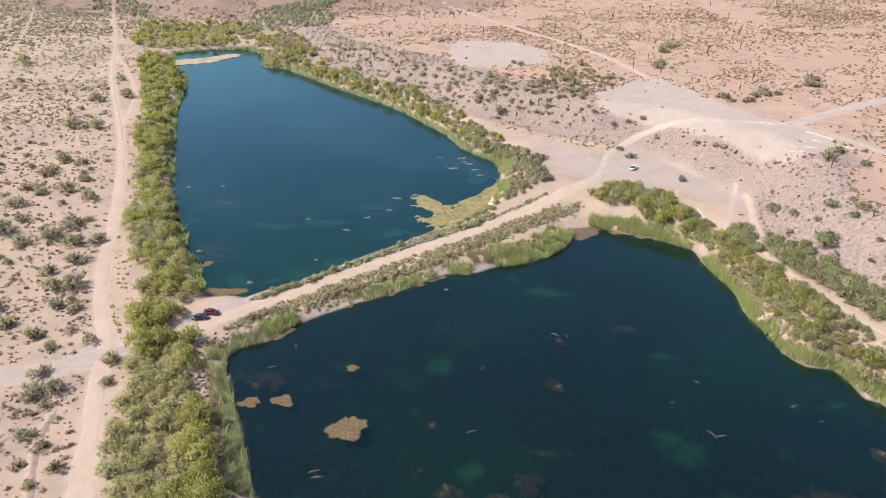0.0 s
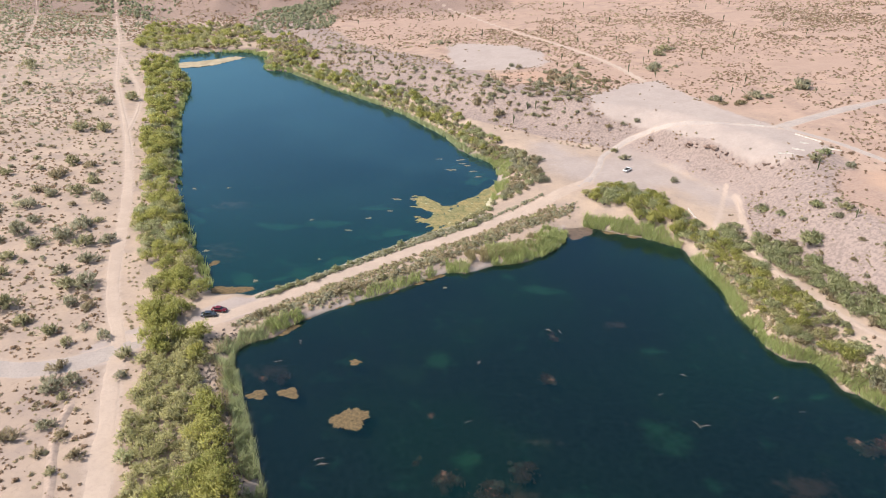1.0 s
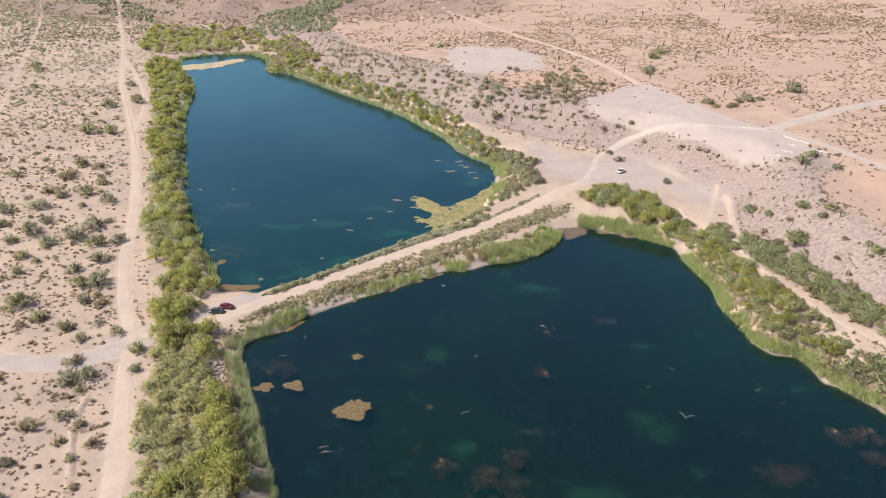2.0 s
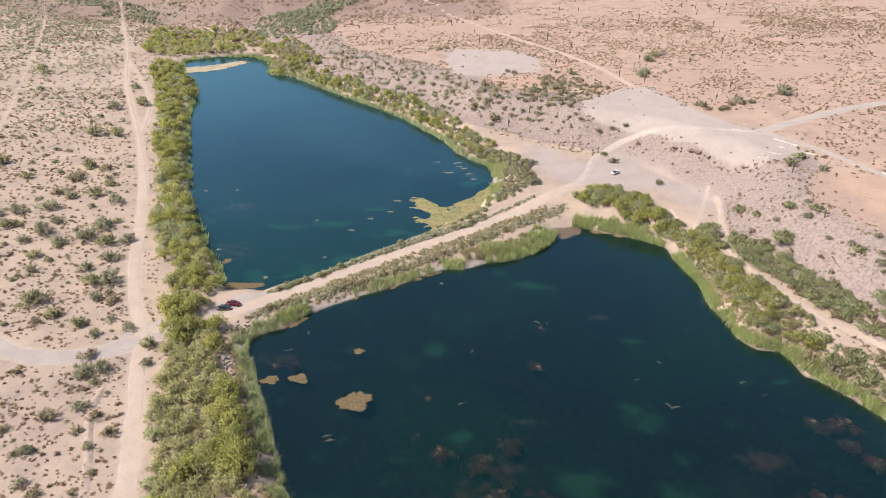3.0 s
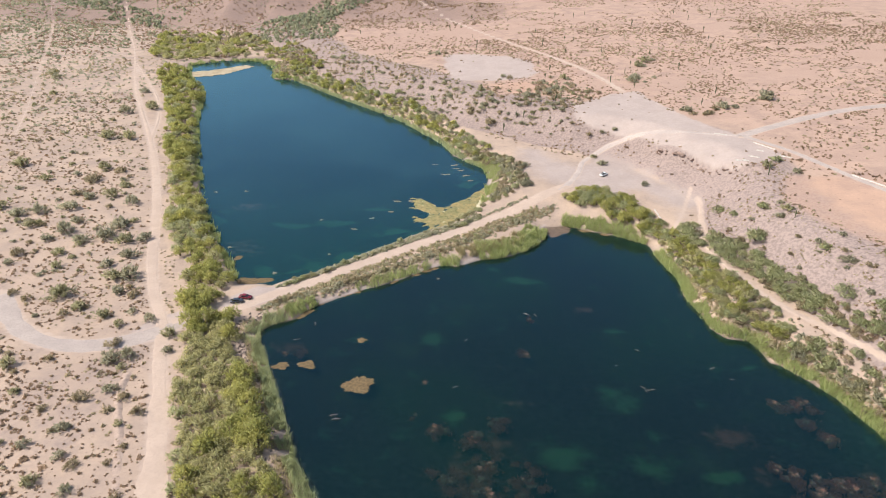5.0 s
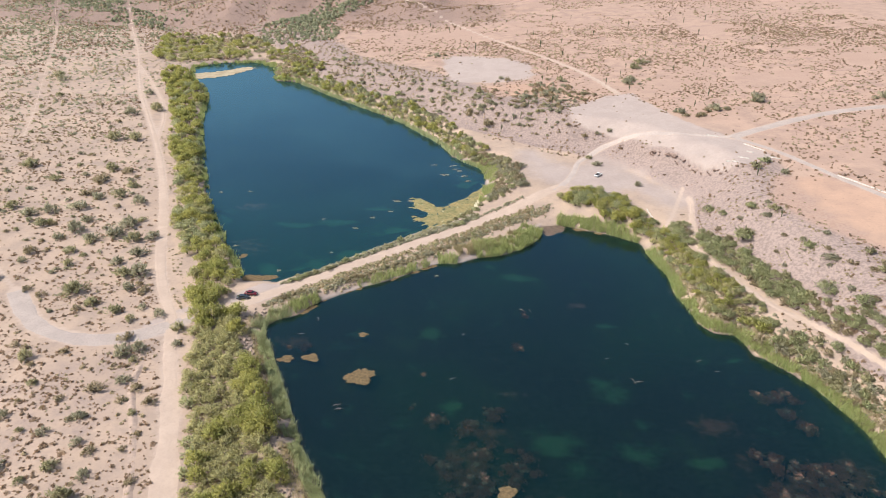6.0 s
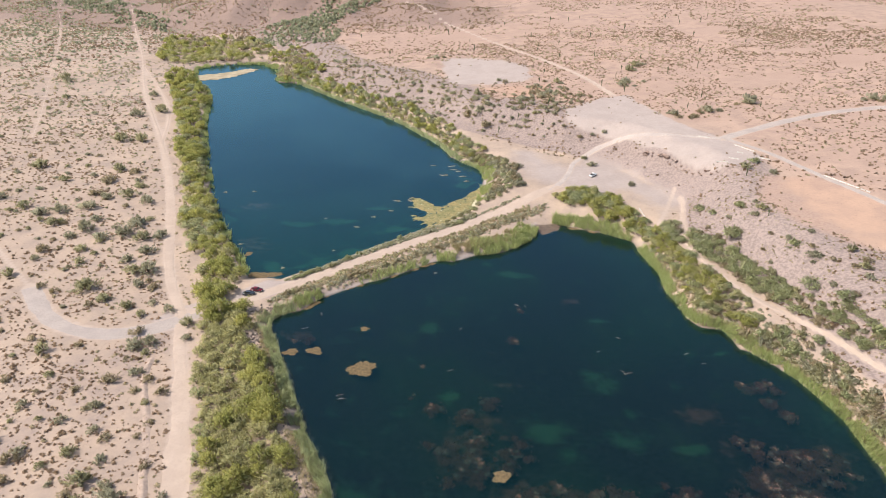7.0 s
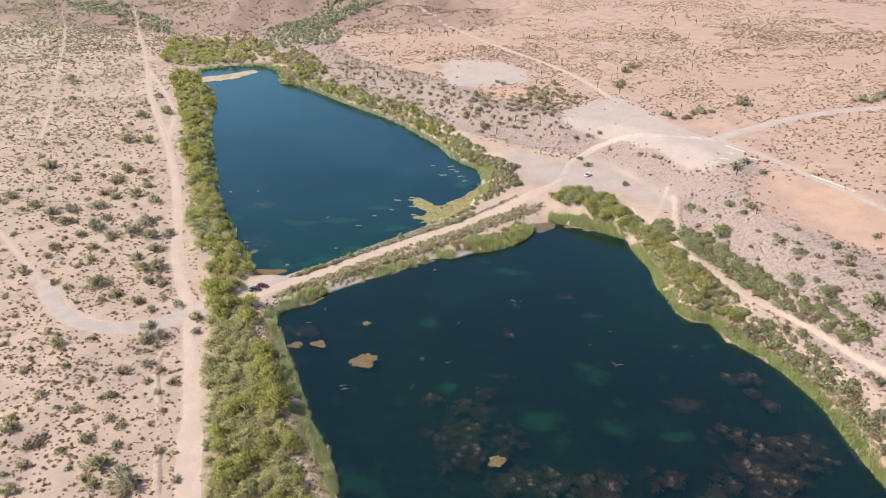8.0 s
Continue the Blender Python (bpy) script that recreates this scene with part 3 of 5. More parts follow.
def build_water(name, outline, material, label):
    p = np.array(outline, float)
    way = np.roll(p, -1, 0) - np.roll(p, 1, 0)
    way /= np.hypot(way[:, 0], way[:, 1])[:, None]
    turn = 1 if np.sum(p[:, 0] * np.roll(p[:, 1], -1) - np.roll(p[:, 0], -1) * p[:, 1]) > 0 else -1
    p = p + np.stack([way[:, 1], -way[:, 0]], 1) * turn * 2.5
    bm = bmesh.new()
    face = bm.faces.new([bm.verts.new((x, y, 0.0)) for x, y in p])
    bmesh.ops.triangulate(bm, faces=[face])
    for f in bm.faces:
        if f.normal.z < 0:
            f.normal_flip()
    return tagged(part(name, bm, material, None, label), category="water", kind="structure")


build_ground()
for name, line, width, mat in ROAD_LINES:
    if name not in ("shelf_track", "faint_track"):  # these two only show as pale worn soil
        build_road(name, line, width, mat, "pale gravel road across the desert" if mat is not TRACK else "worn pale dirt track with wheel ruts")
build_berm([(-90, 128), (-86.5, 118), (-83.8, 106.4), (-78.6, 95.9), (-73.2, 84.1), (-69.6, 73.6), (-66, 64.3), (-62, 52)], "low worn ridge of earth beside the dirt road")
build_water("water_near", NEAR_POND, WATER_NEAR, "dark murky green-blue pond water")
build_water("water_far", FAR_POND, WATER_FAR, "deep blue pond water with faint ripples")

# ---------------------------------------------------------------- plants
def leaf_cards(centre, normal, size, gen, long=1.7):
    """Pointed leaf sprays at the centres, each turned by its normal and a chance angle."""
    n = len(centre)
    normal = normal / np.linalg.norm(normal, axis=1)[:, None]
    other = np.where(np.abs(normal[:, 2:]) < 0.9, [[0, 0, 1.0]], [[1.0, 0, 0]])
    u = np.cross(normal, other)
    u /= np.linalg.norm(u, axis=1)[:, None]
    v = np.cross(normal, u)
    a = gen.random((n, 1)) * 2 * np.pi
    u, v = u * np.cos(a) + v * np.sin(a), v * np.cos(a) - u * np.sin(a)
    s = size * gen.uniform(0.6, 1.35, (n, 1))
    v = np.cross(normal, u)
    u, v = u * s * 0.5, v * s * 0.5 * long
    sag = normal * s * 0.12
    verts = np.stack([centre - u - v * 0.6 - sag, centre + u - v * 0.6, centre + v * 1.1 - sag], 1).reshape(-1, 3)
    return verts, np.arange(n * 3).reshape(-1, 3)


SOFT = {}


def soften(ob, heart):
    """Lets the light fall on a crown partly as on one rounded body, with the single leaves still showing."""
    me = ob.data
    n = len(me.vertices)
    co = np.empty(n * 3, np.float32)
    me.vertices.foreach_get("co", co)
    co = co.reshape(-1, 3)
    a, b, c = co[0::3], co[1::3], co[2::3]
    leaf = np.cross(b - a, c - a)
    leaf = np.repeat(leaf / (np.linalg.norm(leaf, axis=1)[:, None] + 1e-9), 3, 0)
    out = co - np.asarray(heart, np.float32)
    out /= np.linalg.norm(out, axis=1)[:, None] + 1e-9
    leaf *= np.sign(np.sum(leaf * out, 1))[:, None]
    mixed = 0.40 * out + 0.26 * leaf + np.array([0, 0, 0.42], np.float32)
    mixed /= np.linalg.norm(mixed, axis=1)[:, None]
    shade_smooth(ob)
    me.normals_split_custom_set_from_vertices(mixed.tolist())
    SOFT[me.name] = co, mixed


def feathered(tips, hearts, count, size, gen, spread, lift=0.35, start=0.45):
    """Narrow leaf sprays along branches from the hearts to the tips, thickest towards the tips."""
    k = gen.integers(0, len(tips), count)
    run = tips[k] - hearts[k]
    reach = np.linalg.norm(run, axis=1)[:, None]
    f = start + (1.06 - start) * gen.random((count, 1)) ** 0.6
    at = hearts[k] + run * f + gen.normal(size=(count, 3)) * spread * (0.35 + 0.65 * f)
    way = run / reach + gen.normal(size=(count, 3)) * 0.55 + [0, 0, lift]
    way /= np.linalg.norm(way, axis=1)[:, None]
    side = np.cross(way, gen.normal(size=(count, 3)))
    side /= np.linalg.norm(side, axis=1)[:, None] + 1e-9
    s = size * gen.uniform(0.55, 1.45, (count, 1))
    verts = np.stack([at - side * s * 0.36 - way * s * 0.45, at + side * s * 0.36 - way * s * 0.40, at + way * s * 0.85], 1).reshape(-1, 3)
    return verts, np.arange(count * 3).reshape(-1, 3)


def tube(bm, points, radii, sides=6):
    """A bent, tapered stem."""
    rings = []
    for i, p in enumerate(points):
        p = Vector(p)
        way = (Vector(points[min(i + 1, len(points) - 1)]) - Vector(points[max(i - 1, 0)])).normalized()
        turn = way.to_track_quat("Z", "Y").to_matrix()
        rings.append([bm.verts.new(p + turn @ Vector((radii[i] * math.cos(k * 2 * math.pi / sides), radii[i] * math.sin(k * 2 * math.pi / sides), 0))) for k in range(sides)])
    for a, b in zip(rings, rings[1:]):
        for k in range(sides):
            bm.faces.new((a[k], a[(k + 1) % sides], b[(k + 1) % sides], b[k]))
    bm.faces.new(rings[0][::-1])
    bm.faces.new(rings[-1])


def make_tree(name, leaves, radius, height, branches, count, size, seed):
    """A small many-stemmed tree: stems with limbs, and a feathery crown of uneven branches with gaps between them."""
    gen = np.random.default_rng(seed)
    base = new(name)
    base.empty_display_size = 0.3
    way = gen.normal(size=(branches, 3))
    way[:, 2] = np.abs(way[:, 2]) * 1.15 - 0.28
    way /= np.linalg.norm(way, axis=1)[:, None]
    swell = np.array([0.80 + 0.55 * noise.noise(Vector(w * 1.5) + Vector((seed * 1.3, 0, 0))) for w in way])[:, None] * gen.uniform(0.78, 1.08, (branches, 1))
    tips = way * swell * [radius, radius, height * 0.52] + [0, 0, height * 0.46]
    tips[:, 2] = np.maximum(tips[:, 2], 0.25)
    hearts = tips * [0.35, 0.35, 0.45] + [0, 0, height * 0.08]
    bm = bmesh.new()
    for k in range(4):
        a = k * 1.6 + gen.random()
        bend = [(0.12 * math.cos(a), 0.12 * math.sin(a), -0.2)]
        for j in range(1, 5):
            f = j / 4
            bend.append((radius * 0.5 * f * math.cos(a + 0.3 * f), radius * 0.5 * f * math.sin(a + 0.3 * f), height * 0.66 * f ** 0.8))
        tube(bm, bend, [0.15, 0.12, 0.09, 0.06, 0.03], 4)
        for j in (2, 3):
            p, q = bend[j], tips[int(gen.integers(branches))]
            tube(bm, [p, tuple((np.array(p) + q) / 2 + [0, 0, 0.1]), tuple(q)], [0.06, 0.04, 0.012], 3)
    part("trunk", bm, BARK, base)
    verts, faces = feathered(tips, hearts, count, size, gen, 0.105 * radius)
    verts[:, 2] = np.maximum(verts[:, 2], 0.02)
    soften(quick("crown", verts, faces, leaves, base), (0, 0, height * 0.15))
    return base


def make_shrub(name, leaves, radius, height, branches, count, size, seed):
    """A low shrub: wands that fan out from the root, leafy to near the soil."""
    gen = np.random.default_rng(seed)
    base = new(name)
    base.empty_display_size = 0.2
    a, q = gen.random(branches) * 2 * np.pi, np.sqrt(gen.random(branches))
    lean = 1 + 0.35 * np.cos(a - seed) + 0.2 * np.cos(2 * a + seed)
    r = radius * q * gen.uniform(0.7, 1.12, branches) * lean * 1.06
    tips = np.stack([r * np.cos(a), r * np.sin(a), height * gen.uniform(0.66, 1.05, branches) * (1 - 0.6 * q ** 2)], 1)
    hearts = tips * [0.3, 0.3, 0.1] + [0, 0, 0.04]
    bm = bmesh.new()
    for x, y, z in tips[:7]:
        tube(bm, [(0.1 * x, 0.1 * y, -0.1), (0.55 * x, 0.55 * y, z * 0.6), (x, y, z)], [0.05, 0.03, 0.010], 3)
    part("woody_base", bm, BARK, base)
    verts, faces = feathered(tips, hearts, count, size, gen, 0.095 * radius, 0.6, 0.35)
    verts[:, 2] = np.maximum(verts[:, 2], -0.03)
    soften(quick("foliage", verts, faces, leaves, base), (0, 0, -0.3))
    return base


class Nursery:
    """Builds a few plants of a kind and sets out copies of them; those past the nearest few hundred grow together as one mass."""

    def __init__(self, build, label, category, group, moulds, most=290):
        self.build, self.tags, self.moulds, self.most, self.queue = build, (label, category, group), moulds, most, []
        NURSERIES.append(self)

    def plant(self, x, y, scale=1.0, squash=1.0, z=None):
        ground = float(ground_z(x, y)) if z is None else z
        self.queue.append((math.hypot(x, y - 40), x, y, ground, random.uniform(0, 360), scale, scale * squash))

    def grow(self):
        self.queue.sort()
        made, mass = [], []
        for i, (d, x, y, z, turn, wide, high) in enumerate(self.queue):
            m = pose(x, y, z, 0, 0, turn) @ Matrix.Diagonal((wide, wide, high, 1))
            k = i % len(self.moulds)
            if i >= self.most:
                mass.append((k, m))
            elif k >= len(made):
                ob = self.build(*self.moulds[k])
                tagged(ob, *self.tags)
                ob.matrix_basis = m
                made.append(ob)
            else:
                kept, made[k].scale = made[k].scale.copy(), (1, 1, 1)
                copy_thing(made[k], m)
                made[k].scale = kept
        if mass:
            self.mass(made, mass)

    def mass(self, made, places):
        leaves = [next(c for c in ob.children if c.data.name in SOFT) for ob in made]
        verts, normals = [], []
        for k, m in places:
            co, lit = SOFT[leaves[k].data.name]
            leaf = co.reshape(-1, 3, 3)[::2]
            middle = leaf.mean(1, keepdims=True)
            co, lit = (middle + (leaf - middle) * 1.35).reshape(-1, 3), lit.reshape(-1, 3, 3)[::2].reshape(-1, 3)
            turn = np.array(m.to_3x3().normalized())
            verts.append(co @ np.array(m.to_3x3()).T + np.array(m.translation))
            normals.append(lit @ turn.T)
        v = np.vstack(verts)
        ob = shade_smooth(quick(self.moulds[0][0] + "_thicket", v, np.arange(len(v)).reshape(-1, 3), leaves[0].data.materials[0]))
        ob.data.normals_split_custom_set_from_vertices(np.vstack(normals).tolist())
        tagged(ob, self.tags[0] + ", growing in a distant thicket", self.tags[1], kind="stuff")


NURSERIES = []
WILLOW = Nursery(make_tree, "yellow-green willow tree on the pond bank", "tree", "trees along the ponds",
                 [("willow_tree", LEAF_GOLD, 2.6 + 0.2 * k, 4.5 + 0.35 * k, 80, 1080, 0.44, 20 + k) for k in range(5)])
TAMARISK = Nursery(make_tree, "dull olive tamarisk tree on the pond bank", "tree", "trees along the ponds",
                   [("tamarisk_tree", LEAF_OLIVE, 2.3 + 0.2 * k, 3.4 + 0.25 * k, 80, 1000, 0.40, 40 + k) for k in range(5)])
# the same willows as on the near bank, with fewer, larger leaf sprays
FAR_WILLOW = Nursery(make_tree, "bright yellow-green willow beside the far pond", "tree", "trees beside the far pond",
                     [("cottonwood_tree", LEAF_GOLD, 2.9 + 0.2 * k, 5.2 + 0.4 * k, 64, 680, 0.63, 60 + k) for k in range(4)])
MESQUITE = Nursery(make_tree, "green mesquite tree beside the dry wash", "tree", "mesquite trees",
                   [("mesquite_tree", LEAF_GREEN, 3.0 + 0.25 * k, 3.5 + 0.2 * k, 80, 960, 0.46, 80 + k) for k in range(4)])
SAGE = Nursery(make_shrub, "grey-green desert shrub on pale soil", "shrub", "desert shrubs",
               [("desert_shrub", LEAF_SAGE, 1.0, 1.0 + 0.1 * k, 48, 430, 0.25, 100 + k) for k in range(5)])
OLIVE = Nursery(make_shrub, "dark olive creosote shrub on pale soil", "shrub", "creosote shrubs",
                [("creosote_shrub", LEAF_SHRUB, 1.0, 1.05 + 0.1 * k, 48, 430, 0.25, 120 + k) for k in range(5)])
DRY = Nursery(make_shrub, "brown half-dry shrub with bare twigs", "shrub", "dry shrubs",
              [("dry_shrub", LEAF_DRY, 1.0, 0.9 + 0.1 * k, 48, 400, 0.24, 140 + k) for k in range(4)])
GREENBUSH = Nursery(make_shrub, "fresh green bush near the water", "shrub", "green bushes",
                    [("green_bush", LEAF_GREEN, 1.0, 1.1 + 0.1 * k, 54, 500, 0.25, 160 + k) for k in range(4)])


def sites(outline, spacing, seed, clear_road=0.8, clear_shore=0.5, shake=0.8):
    """Uneven places inside an outline, off the roads and out of the water."""
    gen = np.random.default_rng(seed)
    p = np.array(outline)
    gx, gy = np.meshgrid(np.arange(p[:, 0].min(), p[:, 0].max(), spacing), np.arange(p[:, 1].min(), p[:, 1].max(), spacing))
    gx = gx + (np.arange(gx.shape[0]) % 2)[:, None] * spacing / 2
    x = gx.ravel() + gen.uniform(-0.5, 0.5, gx.size) * spacing * shake
    y = gy.ravel() + gen.uniform(-0.5, 0.5, gx.size) * spacing * shake
    keep = inside(x, y, outline)
    x, y = x[keep], y[keep]
    keep = (road_distance(x, y) > clear_road) & (shore(x, y) > clear_shore) & (area_distance(x, y, PARKING) > 2.6)
    return list(zip(x[keep].tolist(), y[keep].tolist()))


random.seed(11)
LEFT_BELT = [(-44, 38), (-51, 56), (-59, 78), (-63.5, 96), (-70, 108), (-73.5, 124.5), (-78.5, 141), (-83, 151), (-88, 160), (-73, 160), (-71.5, 152), (-66, 147),
             (-62, 140), (-55.5, 126), (-44.5, 100), (-35, 77), (-27.5, 57), (-22, 38)]
MID_BELT = [(-86, 160), (-89.6, 173), (-103, 196), (-114, 213), (-120, 237), (-132, 268), (-150, 307), (-157, 326),
            (-138, 325), (-119, 270), (-106, 243), (-96, 216), (-79, 186), (-73.5, 170), (-73, 160)]
UPPER_BELT = [(-158, 325), (-170, 356), (-196, 421), (-236, 505), (-222, 520), (-205, 488), (-188, 466), (-172, 433), (-162, 392), (-138, 325)]
for x, y in sites(LEFT_BELT, 2.75, 1, 1.5, 6.4):
    d, inland = float(shore(x, y)), float(road_distance(x, y))
    tall = smooth(13, 6.5, d) * 0.30 + fbm(x, y, 9, 21) + random.uniform(-0.14, 0.14)
    if tall > 0.66:
        WILLOW.plant(x, y, random.uniform(0.62, 1.2), random.uniform(0.85, 1.1))
    elif inland < 4.5 and tall > 0.5:
        GREENBUSH.plant(x, y, random.uniform(1.7, 2.5), random.uniform(0.8, 1.0))
    else:
        TAMARISK.plant(x, y, random.uniform(0.55, 1.0), random.uniform(0.75, 0.95))
for x, y in sites(MID_BELT, 4.1, 2, 1.4, 1.2):
    pick = fbm(x, y, 9, 21) + random.uniform(-0.18, 0.18)
    (WILLOW if pick > 0.46 else TAMARISK if pick > 0.36 else MESQUITE).plant(x, y, random.uniform(0.7, 1.2), random.uniform(0.8, 1.1))
for x, y in sites(UPPER_BELT, 5.0, 3, 1.2, 1.0, 1.0):
    pick = fbm(x, y, 16, 34)
    if pick > 0.36:
        (FAR_WILLOW if random.random() < 0.8 else MESQUITE).plant(x, y, random.uniform(0.6, 1.2), random.uniform(0.75, 1.05))
    else:
        (DRY if random.random() < 0.5 else OLIVE).plant(x, y, random.uniform(1.2, 2.4))

for x, y, r in ((-79.5, 149.5, 1.1), (-77, 152.5, 1.1), (-77.5, 141.5, 1.1), (-73.5, 143.5, 1.1), (-70, 144.5, 0.9), (-82, 152, 1.1), (-66.5, 144.8, 0.8)):
    WILLOW.plant(x, y, r)
x, y = np.random.default_rng(15).uniform((-72, 50), (-20, 150), (4200, 2)).T
keep = (shore(x, y) > 2.6) & (shore(x, y) < 8.5) & inside(x, y, [(-60, 36), (-75, 150), (-52, 156), (-15, 36)])
UNDERGROWTH = (x[keep], y[keep])
EAST_TREES = [(51.9, 244.7), (58, 249.8), (68.2, 252.3), (76.3, 244.1), (79.3, 236.2), (84.6, 225.3), (88.7, 218.8), (91, 211), (89, 203), (84.5, 205), (81.8, 215.7), (75.3, 221.5), (68.5, 227.4), (66.9, 231.9), (52.8, 238.3)]
EAST_BANK = [(84.5, 206), (91, 209), (93, 197.3), (96.7, 190.9), (98.8, 180.2), (101.6, 167.9), (106, 155), (108.2, 144), (101, 138), (97, 147), (90, 152.4), (89, 163.8), (88.4, 176.6), (88.4, 183.5), (86.3, 193.2)]
EAST_BANK_SOUTH = [(100, 140), (106, 129), (112, 118), (116, 108), (118, 95), (119, 68), (136, 72), (131, 100), (121, 124), (115, 136), (108, 148)]
WASH = [(89.7, 210.5), (97, 214.6), (103.2, 213.5), (112.4, 191.5), (118.4, 174.1), (121.6, 162), (125.9, 145.4), (130, 139), (136, 122), (131, 117), (121, 138), (116.2, 149.5), (110.7, 157.9), (106, 171.9), (102, 182.7), (96.7, 195.5)]
for x, y in sites(EAST_TREES, 2.9, 4, 0.6, 2.6):
    pick = random.random()
    (MESQUITE if pick < 0.4 else TAMARISK if pick < 0.62 else WILLOW).plant(x, y, random.uniform(0.6, 0.95), random.uniform(0.8, 1.0))
for x, y in sites(EAST_BANK, 2.5, 5, 0.6, 2.8):
    pick = random.random()
    (WILLOW if pick < 0.25 else TAMARISK if pick < 0.6 else MESQUITE if pick < 0.72 else DRY).plant(x, y, random.uniform(0.5, 0.9) * (1 if pick < 0.72 else 2.2), random.uniform(0.75, 1.0))
for x, y in sites(EAST_BANK_SOUTH, 2.7, 6, 0.8, 2.6, 1.0):
    pick = random.random()
    if random.random() < smooth(7, 12, float(shore(x, y))) * 0.85:
        continue
    (DRY if pick < 0.35 else SAGE if pick < 0.6 else OLIVE if pick < 0.82 else GREENBUSH).plant(x, y, random.uniform(1.3, 2.5), random.uniform(0.7, 0.95))
for x, y in sites(WASH, 2.6, 7, 0.2, 4.0, 1.0):
    pick = random.random()
    if pick < 0.7:
        MESQUITE.plant(x, y, random.uniform(0.5, 0.9), random.uniform(0.75, 1.0))
    else:
        (SAGE if pick < 0.78 else OLIVE if pick < 0.9 else DRY).plant(x, y, random.uniform(1.2, 2.2), random.uniform(0.8, 1.1))

for x, y, r in ((115.2, 194.5, 1.15), (113.5, 214, 0.6), (112, 223, 0.62), (126, 152, 1.1), (131, 140, 1.0), (122, 208, 0.7), (119, 128, 0.75), (112, 128.5, 0.7)):
    MESQUITE.plant(x, y, r, 0.95)
THICKET = [(5.1, 327), (15.5, 313), (26.6, 302.7), (37.5, 281.7), (37.7, 256), (26, 246.8), (17.4, 244.8), (24, 262), (25, 291.5), (12.5, 306.8)]
for x, y in sites(THICKET, 2.7, 8, 1.0, 1.0):
    pick = random.random()
    if pick < 0.16:
        MESQUITE.plant(x, y, random.uniform(0.35, 0.6))
    else:
        (DRY if pick < 0.5 else SAGE if pick < 0.75 else OLIVE).plant(x, y, random.uniform(1.2, 2.3), random.uniform(0.9, 1.25))
EAST_SHORE = [(17, 304), (4, 318), (-1, 337), (-17, 365), (-34, 391), (-57, 416), (-92, 456), (-119, 490), (-134, 500), (-128, 520), (-102, 484), (-63, 437),
              (-30, 405), (-7, 370), (8, 340), (13, 322), (24, 312)]
for x, y in sites(EAST_SHORE, 3.7, 9, 1.0, 1.6):
    pick = random.random()
    (MESQUITE if pick < 0.3 else TAMARISK if pick < 0.62 else FAR_WILLOW if pick < 0.8 else SAGE).plant(x, y, random.uniform(0.5, 0.95) * (1 if pick < 0.8 else 2.4))

# trees close behind the reeds of the far pond
far_line = resample([(17, 300), (3, 317), (-2, 336), (-19, 363), (-35.4, 389), (-58.4, 414), (-94, 454), (-121, 488)], 2.4)
for (x, y), (dx, dy) in zip(far_line.tolist(), np.gradient(far_line, axis=0).tolist()):
    run = math.hypot(dx, dy)
    off = random.uniform(1.6, 5.0)
    pick = random.random()
    x, y = x + dy / run * off, y - dx / run * off
    if pick < 0.62:
        (TAMARISK if pick < 0.3 else MESQUITE if pick < 0.45 else FAR_WILLOW).plant(x, y, random.uniform(0.4, 0.8), random.uniform(0.75, 1.0))
    elif pick < 0.9:
        (DRY if pick < 0.72 else OLIVE).plant(x, y, random.uniform(0.9, 1.8))
CORNER = [(-150, 582), (-128, 560), (-110, 520), (-98, 492), (-118, 488.5), (-138, 492.5), (-149, 540), (-162, 562)]
for x, y in sites(CORNER, 4.2, 18, 1.0, 0.8, 1.0):
    pick = random.random()
    (DRY if pick < 0.5 else FAR_WILLOW if pick < 0.75 else MESQUITE).plant(x, y, random.uniform(2.0, 3.4) if pick < 0.5 else random.uniform(0.5, 0.9), 0.9)
PAD_BANK = [(30, 345), (48, 372), (66, 398), (92, 366), (64, 337), (71, 320), (60, 319), (45, 330)]
for x, y in sites(PAD_BANK, 5.0, 17, 1.0, 4.0, 1.0):
    pick = random.random()
    (SAGE if pick < 0.4 else DRY if pick < 0.75 else OLIVE).plant(x, y, random.uniform(0.8, 2.2), random.uniform(0.7, 0.95))
# shrubs on both sides of the causeway
for line, kinds in (([(-54, 169.5), (-50, 172.5), (-42, 179.5), (-38, 184), (-29, 192.5), (-15.5, 205), (-8, 212.5), (0, 218), (9.6, 224.5), (15, 232)], (OLIVE, SAGE, OLIVE, GREENBUSH)),
                    ([(-60, 152), (-56, 154.5), (-51, 160), (-46, 161), (-40, 166), (-24.5, 178), (-14, 186), (-7, 192), (0, 198), (5.5, 203), (11, 208)], (DRY, SAGE, DRY, OLIVE)),
                    ([(11, 208), (19, 217), (25.5, 223), (34.5, 231), (41, 235), (46, 238)], (OLIVE, DRY, GREENBUSH, SAGE))):
    for x, y in resample(line, 1.0).tolist():
        if random.random() < 0.8 * smooth(0.3, 0.55, fbm(x, y, 6, 41)) + 0.12:
            random.choice(kinds).plant(x + random.gauss(0, 0.8), y + random.gauss(0, 0.8), random.uniform(0.6, 1.6), random.uniform(0.7, 1.0))

